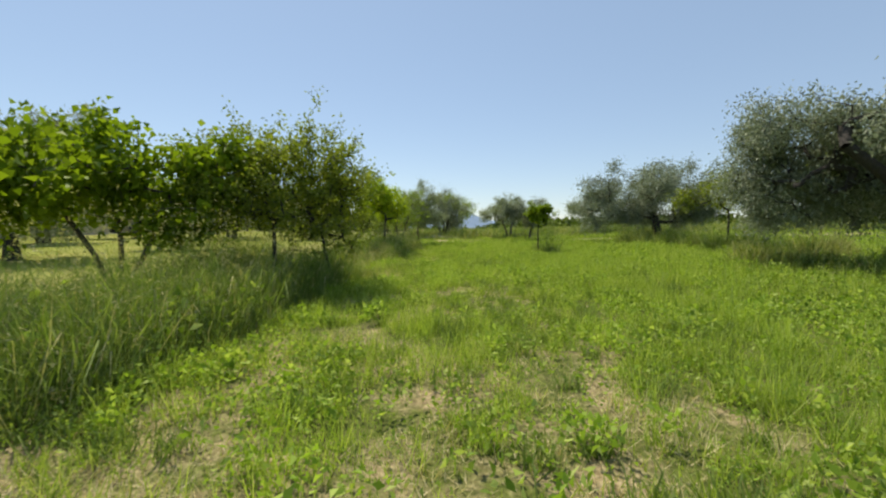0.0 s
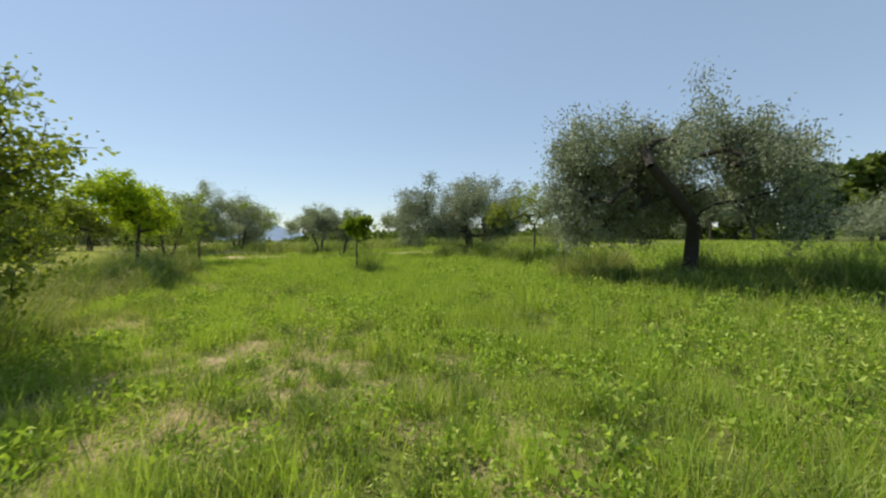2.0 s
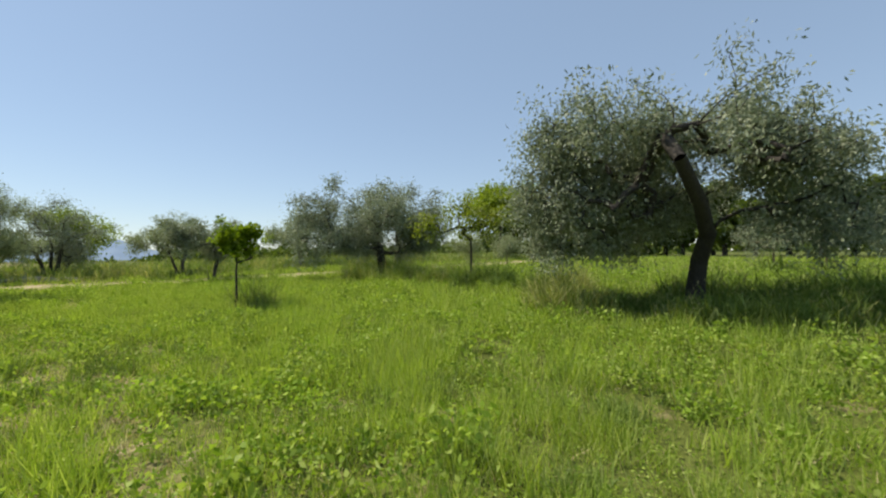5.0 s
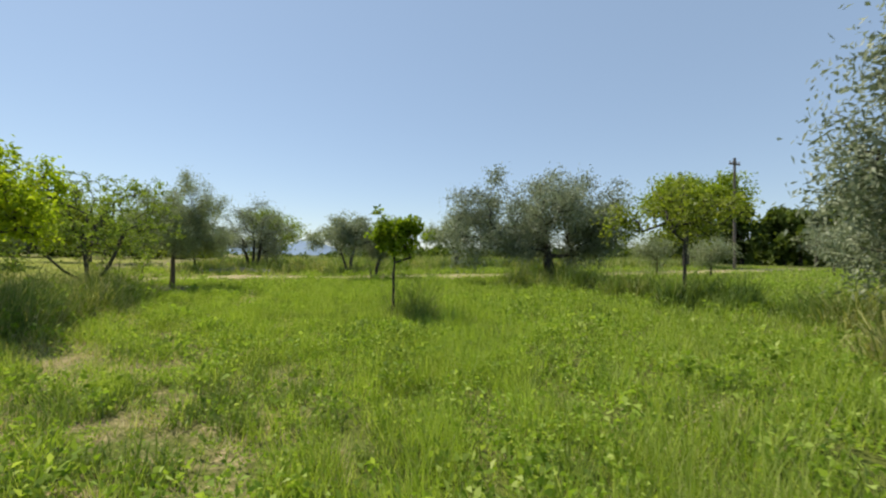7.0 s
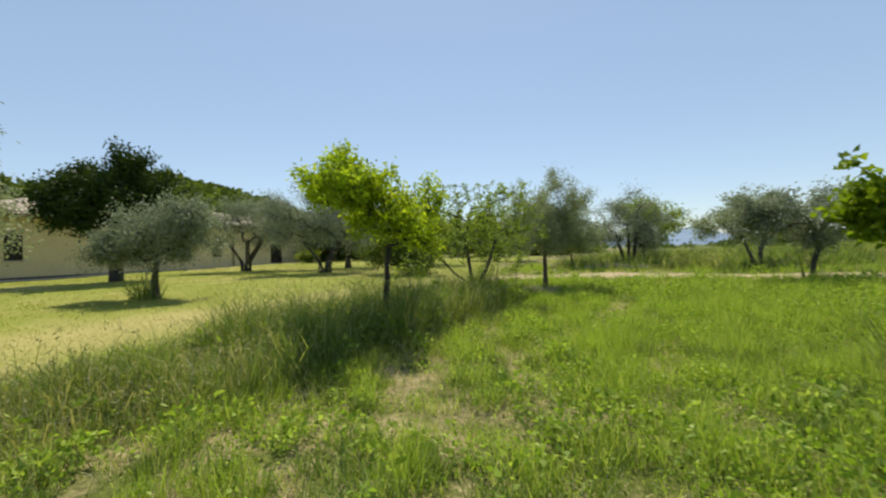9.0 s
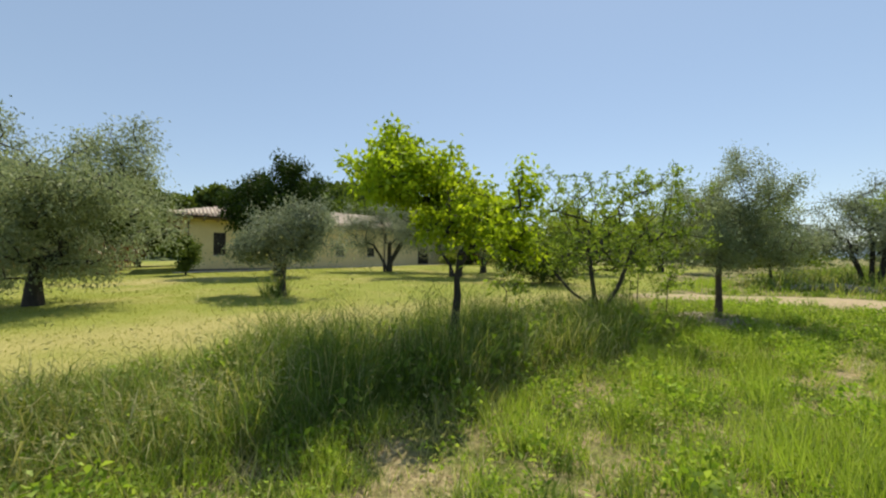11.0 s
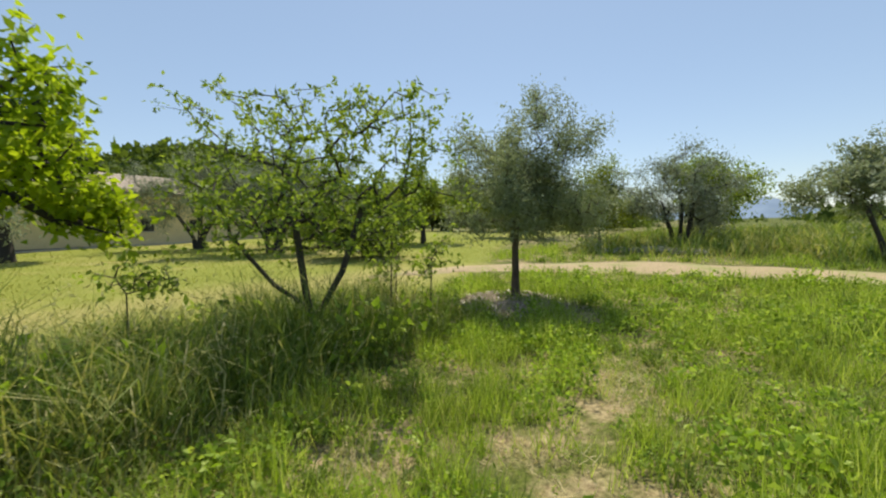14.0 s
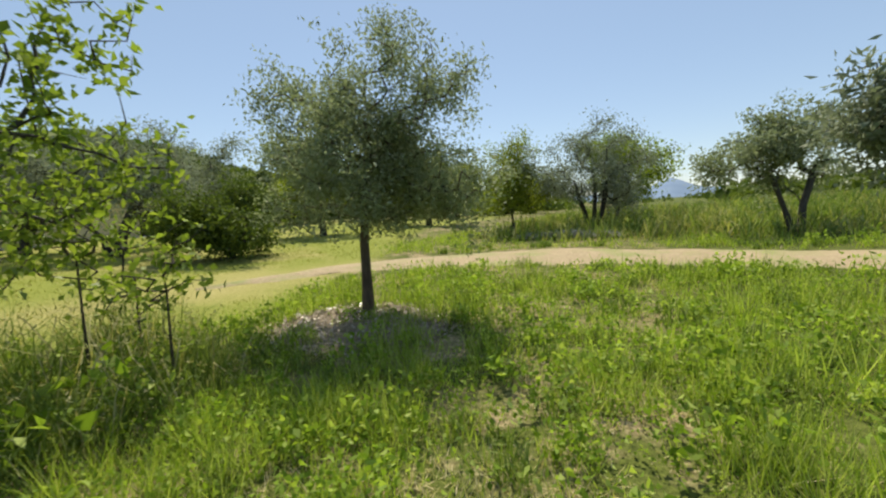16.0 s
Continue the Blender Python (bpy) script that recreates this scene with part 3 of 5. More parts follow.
make_tree("broadleaf_tree", -12.5, 36.0, [(0, 0, 0), (0, 0, 0.8), (0.1, 0, 1.5)], 0.16, [(0, 0, 2.8, 1.9, 1.5), (1.2, 0.6, 2.3, 1.4, 1.2), (-1.3, -0.3, 2.3, 1.4, 1.2)], 170, 6500, 0.13, 0.06, DULL, BARK_DARK, "dull green tree in the row beyond the lawn", group=ORCH, seed=27, twig=0.009)
make_tree("olive_tree", -13.0, 12.2, [(0, 0, 0), (0, 0, 0.6), (0.1, 0.1, 1.2)], 0.2, [(0.3, 0.3, 2.1, 1.8, 1.5), (-0.6, -0.7, 3.3, 1.6, 1.4), (1.1, 1.5, 2.6, 1.4, 1.4), (0.2, 1.1, 3.4, 1.2, 1.1), (-0.8, -0.6, 1.7, 1.6, 1.2)], 420, 22000, 0.095, 0.027, OLIVE, BARK_DARK, "broad olive tree with foliage hanging low over the lawn", group=OL, seed=18, droop=0.7, twig=0.007, clump=0.2, cluster=4)
make_tree("broadleaf_tree", -10.5, 43.5, [(0, 0, 0), (0, 0, 0.8), (0.1, 0, 1.6)], 0.2, [(0, 0, 2.9, 2.3, 1.7), (1.5, 0.5, 2.3, 1.7, 1.3), (-1.6, 0, 2.3, 1.7, 1.4)], 180, 6000, 0.16, 0.07, DULL, BARK_DARK, "spreading tree at the far end of the lawn", group=ORCH, seed=19, twig=0.011)

make_tree("walnut_tree", -2.55, 17.4, [(0, 0, 0), (0.02, 0.02, 0.5), (0.05, 0.05, 0.95), (0.05, 0.04, 1.2)], 0.075,
          [(-0.05, -0.65, 2.65, 0.55, 0.35), (0.05, -1.15, 2.5, 0.42, 0.26), (-0.6, -0.85, 2.6, 0.42, 0.26), (0.0, 1.0, 2.05, 0.55, 0.38), (0.05, 1.4, 1.8, 0.36, 0.26), (0.65, -0.4, 2.05, 0.42, 0.3), (0.0, 0.1, 2.4, 0.45, 0.28), (-0.4, 0.3, 2.2, 0.45, 0.3), (0.2, 0.6, 2.35, 0.45, 0.3), (0.4, 1.3, 2.85, 0.2, 0.35), (0.35, 1.15, 2.45, 0.3, 0.3)],
          460, 7400, 0.072, 0.034, YELLOW_GREEN, BARK_DARK, "young walnut tree with bright yellow-green leaves", group=ORCH, seed=20, droop=0.4, twig=0.0048, clump=0.085, shell=0.5, cluster=7, shoots=0.06)
make_tree("sparse_walnut_tree", -2.28, 20.81, None, 0.042,
          [(0.6, 0.45, 2.3, 0.95, 0.8), (-0.67, -0.43, 2.0, 0.95, 0.8), (-0.9, -0.5, 2.85, 0.7, 0.5), (0.1, 0.1, 2.55, 0.9, 0.65), (0.3, -0.6, 2.0, 0.75, 0.7), (0.9, 0.7, 2.75, 0.6, 0.45), (-0.3, -0.3, 1.5, 1.0, 0.45), (0.5, 0.3, 1.6, 0.9, 0.45), (-0.9, -0.2, 1.9, 0.8, 0.5), (1.2, 1.0, 2.2, 0.5, 0.5), (1.3, 1.1, 1.6, 0.45, 0.4), (1.1, 1.1, 2.8, 0.5, 0.4), (0.0, 0.3, 1.45, 1.2, 0.45), (0.3, 0.5, 1.9, 1.1, 0.5)],
          700, 4800, 0.058, 0.026, TUFT, BARK, "sparse young tree with leaf tufts on bare twigs", group=ORCH, seed=21, droop=0.0, twig=0.0029, clump=0.04, shell=0.45, upright=0.08, cluster=0, tip=0.8, bend=0.06, shoots=0,
          trunks=[[(0, 0, 0), (0, 0, 0.45), (-0.4, -0.28, 0.8), (-0.85, -0.55, 1.4)], [(0.03, 0.02, 0), (0.04, 0.03, 0.45), (0.28, 0.2, 0.95), (0.5, 0.35, 1.7)], [(0.0, -0.03, 0.2), (-0.05, -0.1, 0.8), (-0.15, -0.15, 1.7)]])
make_tree("fig_tree", -6.1, 7.6, None, 0.045,
          [(-0.77, 0.02, 2.3, 1.0, 0.65), (1.2, 0.0, 2.1, 0.9, 0.65), (-1.4, -0.02, 1.6, 0.6, 0.5), (1.7, 0.1, 2.4, 0.7, 0.45), (0.1, -0.5, 2.1, 0.9, 0.6), (0.1, 0.5, 2.2, 0.9, 0.55), (0.9, -0.4, 1.6, 0.7, 0.4), (0.3, -0.1, 2.9, 0.3, 0.25), (-0.6, 0.0, 2.9, 0.6, 0.3), (0.7, 0.3, 2.7, 0.6, 0.35)],
          230, 3600, 0.115, 0.085, FIG, BARK, "multi-stemmed fig tree with broad bright leaves", "tree", group=ORCH, seed=22, droop=0.5, twig=0.006, clump=0.14, cluster=3,
          trunks=[[(-0.1, 0, 0), (-0.4, -0.05, 0.7), (-0.9, -0.1, 1.5)], [(0, 0.05, 0), (0.02, 0.05, 0.8), (0.05, 0.0, 1.6)], [(0.1, 0, 0), (0.5, 0.05, 0.8), (1.0, 0.1, 1.6)]])
make_tree("fig_tree", -6.7, 5.2, None, 0.05,
          [(-0.3, 0.0, 2.4, 1.1, 0.7), (0.5, 0.2, 2.0, 0.85, 0.6), (-0.6, -0.6, 1.9, 0.8, 0.6), (0.0, 0.7, 2.0, 0.8, 0.6), (0.9, 0.05, 2.65, 0.25, 0.2)],
          190, 2800, 0.115, 0.085, FIG, BARK, "broad-leaved fig tree at the edge of the tall grass", "tree", group=ORCH, seed=29, droop=0.5, twig=0.006, clump=0.14, cluster=3,
          trunks=[[(-0.1, 0, 0), (-0.3, -0.05, 0.7), (-0.6, -0.1, 1.5)], [(0.1, 0.05, 0), (0.2, 0.05, 0.8), (0.4, 0.0, 1.6)]])
make_tree("broadleaf_tree", -3.43, 8.23, [(0, 0, 0), (0, 0, 0.6), (0.0, 0.02, 1.15)], 0.06,
          [(-0.3, 0.02, 2.1, 1.1, 0.7), (0.2, -0.02, 2.5, 0.8, 0.7), (-0.8, 0.04, 1.8, 0.9, 0.6), (0.0, -0.5, 1.9, 0.8, 0.6), (-0.6, 0.1, 2.8, 0.9, 0.4), (0.3, 0.1, 1.5, 0.9, 0.45), (0.3, 0.0, 2.9, 0.7, 0.4)],
          380, 5600, 0.06, 0.035, DULL, BARK_DARK, "slender orchard tree with small dull green leaves", group=ORCH, seed=23, twig=0.0038, clump=0.1, cluster=3, upright=0.05, shoots=0.16)
make_tree("broadleaf_tree", -2.43, 8.5, [(0, 0, 0), (0.03, 0, 0.4), (-0.05, 0, 0.8), (-0.1, 0, 1.2)], 0.05,
          [(-0.3, 0.03, 2.1, 1.0, 0.85), (-0.3, 0.07, 2.5, 0.9, 0.8), (0.35, -0.1, 2.5, 0.75, 0.5), (0.1, 0.4, 1.9, 0.8, 0.8), (0.6, 0.0, 2.2, 0.6, 0.35), (0.0, 0.1, 1.1, 0.8, 0.5), (0.1, 0.0, 2.8, 0.6, 0.35)],
          380, 5200, 0.058, 0.034, DULL, BARK_DARK, "dense orchard tree with twiggy outer branches", group=ORCH, seed=24, twig=0.0038, clump=0.09, upright=0.08, cluster=3, shoots=0.2)
make_tree("small_round_tree", 4.05, 17.3, [(0, 0, 0), (0.01, 0, 0.5), (0.0, 0, 0.95), (0.02, 0, 1.2)], 0.038,
          [(0.2, -0.02, 1.85, 0.34, 0.36), (-0.2, 0.0, 1.9, 0.32, 0.36), (0.02, 0.1, 1.7, 0.36, 0.3), (0.3, 0.05, 1.55, 0.25, 0.22)], 130, 1900, 0.07, 0.046, FIG, BARK_DARK,
          "small lollipop-shaped tree with fresh green leaves", group=ORCH, seed=25, twig=0.0035, clump=0.06, shell=0.3, cluster=5)
make_tree("broadleaf_tree", 11.6, 16.5, [(0, 0, 0), (0, 0, 0.7), (0.02, 0, 1.2), (0, 0, 1.6)], 0.055,
          [(0.1, 0, 2.7, 1.0, 0.5), (-0.34, 0.09, 3.6, 0.4, 0.45), (-1.0, 0.4, 2.0, 0.65, 0.5), (0.6, -0.4, 2.2, 0.8, 0.5), (0.3, 0.5, 2.2, 0.8, 0.5)], 200, 2000, 0.08, 0.042, DULL, BARK_DARK,
          "thin tree with open yellowish-green crown", group=ORCH, seed=26, twig=0.0045, clump=0.11)
for i, (tx, ty, h, w) in enumerate([(20.7, 22.2, 1.4, 0.7), (20.5, 25.0, 1.5, 1.0), (31.0, 22.3, 1.9, 1.3), (24.1, 9.9, 1.8, 1.35), (28.1, 8.5, 1.85, 1.05)]):
    make_tree("olive_sapling", tx, ty, [(0, 0, 0), (0, 0, 0.5), (0.05, 0, h * 0.6)], 0.05, [(0, 0, h, w, 0.7), (0.3, 0.2, h + 0.2, w * 0.6, 0.5)], 100, 3000, 0.085, 0.025, SILVER if i > 1 else OLIVE, BARK_BROWN,
              "slim young olive tree in the open meadow", group=OL, seed=40 + i, twig=0.005)

# trees and shrubs far off
make_tree("umbrella_pine", 35.0, 34.5, [(0, 0, 0), (0, 0, 2.5), (0.2, 0, 5.0)], 0.25, [(0, 0, 6.4, 3.2, 1.3), (1.2, -1.0, 6.3, 2.4, 1.2), (-1.2, 1, 6.0, 2.2, 1.0)], 160, 7000, 0.25, 0.10, FRESH, BARK_DARK,
          "flat-topped bright green pine beyond the meadow", "tree", seed=50, twig=0.014, clump=0.4)
for i, (sx, sy, sw) in enumerate([(46, 6.4, 1.5), (46, 3.2, 2.1)]):
    make_tree("round_shrub", sx, sy, [(0, 0, 0), (0, 0, 0.5), (0, 0, 1.0)], 0.12, [(0, 0, 2.6, sw, 1.9), (0.5, -0.5, 1.9, sw, 1.4)], 90, 4200, 0.17, 0.06, SILVER, BARK_DARK,
              "clipped round olive shrub before the tree line", "shrub", group="round shrubs", seed=52 + i, clump=0.3)
tall_a = make_tree("woodland_tree", 60, 2.0, [(0, 0, 0), (0, 0, 2.5), (0.2, 0, 5.0)], 0.25, [(0, 0, 6.0, 3.0, 3.2), (1.5, 1, 4.2, 2.4, 2.6), (-1.5, -1, 4.0, 2.6, 2.8), (0.3, -0.5, 8.2, 1.8, 1.6)], 60, 1150, 0.74, 0.46, WOODS, BARK_DARK,
                   "tall dark green tree in the wood at the meadow's edge", "tree", "woodland edge", seed=60, twig=0.016, clump=0.45)
tall_b = make_tree("woodland_tree", 56, 11.0, [(0, 0, 0), (0, 0, 2.5), (0.2, 0, 5.0)], 0.2, [(0, 0, 6.4, 2.4, 2.6), (1.2, 1.4, 4.6, 2.2, 2.2), (-1.2, -1, 4.0, 2.0, 2.2)], 60, 1000, 0.58, 0.32, SILVER, BARK,
                   "airy silver-leaved tree in the wood at the meadow's edge", "tree", "woodland edge", seed=61, twig=0.014, clump=0.4, shell=0.6)
r0 = random.Random(5)
for i in range(30):
    wy = -26 + i * 2.7
    wx = 62 + r0.uniform(-4, 4) - max(0, wy - 25) * 0.25
    src = tall_b if r0.random() < 0.4 else tall_a
    copy_thing(src, pose(wx, wy, gz(wx, wy), 0, 0, r0.uniform(0, 360)) @ Matrix.Scale(r0.uniform(0.75, 1.1), 4))
for i in range(20):
    a = radians(11 + i * 2.0 + r0.uniform(-0.6, 0.6))
    d = r0.uniform(38, 50) if i > 3 else r0.uniform(46, 54)
    wx, wy = d * -math.sin(a), 15 + d * math.cos(a)
    copy_thing(tall_a if r0.random() < 0.75 else tall_b, pose(wx, wy, gz(wx, wy) - 0.8, 0, 0, r0.uniform(0, 360)) @ Matrix.Scale(r0.uniform(0.48, 0.66), 4))
# trees behind and beside the house
for i in range(16):
    wy = 2 + i * 3.4
    wx = -45 + r0.uniform(-4, 3)
    copy_thing(tall_a, pose(wx, wy, gz(wx, wy), 0, 0, r0.uniform(0, 360)) @ Matrix.Scale(r0.uniform(0.72, 0.92) if wy < 30 else r0.uniform(0.5, 0.7), 4))
for i in range(7):
    wx, wy = -30 + r0.uniform(-3, 3), 3 + i * 1.8
    if wy < 14:
        copy_thing(tall_a, pose(wx - 6, wy, gz(wx, wy), 0, 0, r0.uniform(0, 360)) @ Matrix.Scale(r0.uniform(0.66, 0.8), 4))

# ---- house ----
STUCCO = plain_material("yellow_stucco", (0.72, 0.58, 0.29), (0.80, 0.66, 0.36), 1.5, 0.9, 0.15, 0.006)
PLINTH = plain_material("dark_plinth", (0.10, 0.085, 0.07), (0.18, 0.16, 0.13), 6, 0.9)
TILE = plain_material("clay_roof_tile", (0.45, 0.35, 0.27), (0.66, 0.56, 0.44), 2.5, 0.85)
EAVE = plain_material("timber_eave", (0.20, 0.13, 0.08), (0.34, 0.24, 0.15), 5, 0.75)
COPPER = plain_material("brown_gutter", (0.06, 0.04, 0.03), (0.11, 0.075, 0.055), 8, 0.4, 0.05, 0.002, 0.6)
SHUTTER = plain_material("dark_brown_shutter", (0.018, 0.014, 0.011), (0.04, 0.03, 0.024), 9, 0.55)
GLASS = plain_material("dark_window_glass", (0.01, 0.012, 0.014), (0.02, 0.022, 0.025), 3, 0.08, 0.0)
PAVING = plain_material("pale_paving", (0.42, 0.38, 0.30), (0.56, 0.52, 0.43), 3, 0.9)
SOIL = plain_material("bare_red_soil", (0.30, 0.17, 0.09), (0.42, 0.26, 0.15), 3, 0.95)

HOUSE_H, HOUSE_Z, HOUSE_PIPE = 3.3, 0.95, 15.7
HOUSE_WINS = [(1.65, 2.4, 1.05, 2.5, False), (6.1, 6.9, 1.05, 2.1, False), (10.7, 11.5, 1.0, 1.85, False), (13.8, 14.6, 1.0, 1.75, False), (19.9, 21.4, 0.0, 2.05, True)]


def box(co, faces, a, b):
    k = len(co)
    for z in (a[2], b[2]):
        co.extend([(a[0], a[1], z), (b[0], a[1], z), (b[0], b[1], z), (a[0], b[1], z)])
    faces.extend([(k, k + 3, k + 2, k + 1), (k + 4, k + 5, k + 6, k + 7), (k, k + 1, k + 5, k + 4), (k + 1, k + 2, k + 6, k + 5), (k + 2, k + 3, k + 7, k + 6), (k + 3, k, k + 4, k + 7)])


def part_boxes(name, boxes, mat, parent, label="", bevel=0.0):
    co, faces = [], []
    for a, b in boxes:
        box(co, faces, a, b)
    ob = mesh_object(name, co, faces, mat, parent)
    if bevel:
        md = ob.modifiers.new("bevel", "BEVEL")
        md.width, md.segments = bevel, 2
    return tagged(ob, label)


def round_bar(co, faces, a, b, radius, sides=10):
    a, b = Vector(a), Vector(b)
    d = (b - a).normalized()
    s = d.orthogonal().normalized()
    u = d.cross(s)
    k = len(co)
    for i in range(sides):
        w = 2 * math.pi * i / sides
        o = (s * math.cos(w) + u * math.sin(w)) * radius
        co.extend([tuple(a + o), tuple(b + o)])
    for i in range(sides):
        j = (i + 1) % sides
        faces.append((k + 2 * i, k + 2 * j, k + 2 * j + 1, k + 2 * i + 1))
    faces.append(tuple(k + 2 * i for i in range(sides))[::-1])
    faces.append(tuple(k + 2 * i + 1 for i in range(sides)))


def build_house():
    """Local axes: x along the long wall from the near corner, y back into the house, z up from the wall's foot."""
    length, depth, height, thick = 32.0, 9.0, HOUSE_H, 0.35
    root = new("house")
    root.matrix_world = Matrix.Translation((-27.5, 17.2, HOUSE_Z)) @ pose(0, 0, 0, 0, 0, 98.2)
    wins = HOUSE_WINS
    # front wall with real openings
    cuts = sorted(wins)
    blocks, x = [], 0.0
    for x0, x1, z0, z1, door in cuts:
        blocks.append(((x, 0, -0.3), (x0, thick, height)))
        if z0 > 0.05:
            blocks.append(((x0, 0, -0.3), (x1, thick, z0)))
        blocks.append(((x0, 0, z1), (x1, thick, height)))
        x = x1
    blocks.append(((x, 0, -0.3), (length, thick, height)))
    part_boxes("front_wall", blocks, STUCCO, root)
    part_boxes("side_wall", [((0, thick, -0.3), (thick, depth, height))], STUCCO, root)
    part_boxes("side_wall", [((length - thick, thick, -0.3), (length, depth, height))], STUCCO, root)
    part_boxes("back_wall", [((thick, depth - thick, -0.3), (length - thick, depth, height))], STUCCO, root)
    segs, x = [], -0.03
    for x0, x1, z0, z1, door in cuts:
        if door:
            segs.append(((x, -0.03, -0.3), (x0, 0.0, 0.16)))
            x = x1
    segs.append(((x, -0.03, -0.3), (length, 0.0, 0.16)))
    part_boxes("plinth", segs, PLINTH, root, "dark painted plinth at the wall's foot")
    for x0, x1, z0, z1, door in cuts:
        fr = part_boxes("door" if door else "window", [((x0, 0.10, z0), (x0 + 0.06, 0.16, z1)), ((x1 - 0.06, 0.10, z0), (x1, 0.16, z1)), ((x0 + 0.06, 0.10, z1 - 0.06), (x1 - 0.06, 0.16, z1)), ((x0 + 0.06, 0.10, z0), (x1 - 0.06, 0.16, z0 + 0.06))], SHUTTER, root, "dark brown frame")
        part_boxes("pane", [((x0 + 0.06, 0.12, z0 + 0.06), (x1 - 0.06, 0.135, z1 - 0.06))], GLASS, fr, "dark glass")
        for sx in (x0 + 0.03, (x0 + x1) / 2 + 0.01):
            slats = []
            wid = (x1 - x0) / 2 - 0.04
            n = max(int((z1 - z0 - 0.1) / 0.06), 2)
            for k in range(n):
                zz = z0 + 0.05 + k * (z1 - z0 - 0.1) / n
                slats.append(((sx, 0.05, zz), (sx + wid, 0.08, zz + 0.045)))
            part_boxes("shutter", slats, SHUTTER, fr, "dark louvred shutter")
        if not door:
            part_boxes("sill", [((x0 - 0.08, -0.05, z0 - 0.06), (x1 + 0.08, 0.1, z0))], PAVING, fr, "pale stone sill", 0.008)
    # hipped roof with rows of round tiles
    over, rise = 0.85, 1.55
    e0, e1, f0, f1 = -over, length + over, -over, depth + over
    zt, half = height + 0.22, (f1 - f0) / 2
    ridge0, ridge1 = e0 + half, e1 - half
    co = [(e0, f0, zt - 0.02), (e1, f0, zt - 0.02), (e1, f1, zt - 0.02), (e0, f1, zt - 0.02), (ridge0, f0 + half, zt + rise), (ridge1, f0 + half, zt + rise)]
    co += [(a, b, c - 0.12) for a, b, c in co[:4]]
    faces = [(0, 1, 5, 4), (1, 2, 5), (2, 3, 4, 5), (3, 0, 4), (6, 7, 1, 0), (7, 8, 2, 1), (8, 9, 3, 2), (9, 6, 0, 3), (9, 8, 7, 6)]
    mesh_object("roof", co, faces, TILE, root)
    # overlapping half-round tiles on the slope towards the meadow and on the near hip
    r = random.Random(2)

    def tile_course(a, b, up, name):
        """Columns of tiles between eave corners a and b, running up the slope; each column stops at the hips."""
        a, b, up = Vector(a), Vector(b), Vector(up)
        along = (b - a)
        span = along.length
        along.normalize()
        nrm = along.cross(up).normalized()
        if nrm.z < 0:
            nrm = -nrm
        slope = up.length
        upn = up.normalized()
        cols = int(span / 0.23)
        tco, tf = [], []
        for c in range(cols):
            s = (c + 0.5) * span / cols
            run = min(s, span - s) / half * slope if half else slope
            run = min(run, slope)
            rows = max(int(run / 0.38), 1)
            for q in range(rows):
                p0 = a + along * (s + r.uniform(-0.008, 0.008)) + upn * (q * 0.38 - 0.05) + nrm * (0.035 + r.uniform(-0.006, 0.006))
                p1 = p0 + upn * 0.42 + nrm * 0.012
                k = len(tco)
                for p, rad in ((p0, 0.095), (p1, 0.078)):
                    for w in range(5):
                        t = math.pi * w / 4
                        tco.append(tuple(p + along * math.cos(t) * rad + nrm * math.sin(t) * rad * 0.75))
                for w in range(4):
                    tf.append((k + w, k + w + 1, k + w + 6, k + w + 5))
                tf.append((k, k + 1, k + 2, k + 3, k + 4))
        tagged(mesh_object(name, tco, tf, TILE, root), "weathered round clay tiles", kind="stuff")
    tile_course((e0, f0, zt), (e1, f0, zt), (0, half, rise), "roof_tiles")
    tile_course((e0, f1, zt), (e0, f0, zt), (half, 0, rise), "roof_tiles")
    # eave boards, rafters, gutter and downpipes
    part_boxes("soffit", [((e0 + 0.05, f0 + 0.05, height), (e1 - 0.05, -0.001, height + 0.04)), ((e0 + 0.05, 0.0, height), (-0.001, f1 - 0.05, height + 0.04))], EAVE, root, "timber boarded soffit")
    for k in range(40):
        xx = 0.2 + k * 0.82
        if xx < length:
            part_boxes("rafter", [((xx, f0 + 0.1, height - 0.12), (xx + 0.09, -0.002, height - 0.001))], EAVE, root)
    gc, gf = [], []
    round_bar(gc, gf, (e0, f0 - 0.05, zt - 0.09), (e1, f0 - 0.05, zt - 0.09), 0.07)
    tagged(mesh_object("gutter", gc, gf, COPPER, root), "brown metal gutter")
    gc, gf = [], []
    round_bar(gc, gf, (e0 - 0.05, f0, zt - 0.09), (e0 - 0.05, f1, zt - 0.09), 0.07)
    tagged(mesh_object("gutter", gc, gf, COPPER, root), "brown metal gutter")
    for px in (0.22, HOUSE_PIPE):
        gc, gf = [], []
        round_bar(gc, gf, (px, -0.08, 0.05), (px, -0.08, height - 0.35), 0.05)
        round_bar(gc, gf, (px, -0.08, height - 0.38), (px, f0 - 0.02, zt - 0.14), 0.05)
        tagged(mesh_object("downpipe", gc, gf, COPPER, root), "brown metal downpipe")
    skew = 0.237          # the end wall runs back at a slant
    for ob in root.children_recursive:
        for v in ob.data.vertices:
            v.co.x += skew * v.co.y
    tagged(root, "single-storey yellow stucco farmhouse with clay tile roof", "house")
    walk_co = []
    for k in range(33):
        for q in (0.0, -1.1):
            v = root.matrix_world @ Vector((k * 1.0 - 0.6, q - 0.03, 0))
            walk_co.append((v.x, v.y, max(gz(v.x, v.y) + 0.03, HOUSE_Z - 0.05)))
    ob = mesh_object("pavement", walk_co, [(2 * k, 2 * k + 1, 2 * k + 3, 2 * k + 2) for k in range(32)], PAVING)
    md = ob.modifiers.new("thick", "SOLIDIFY")
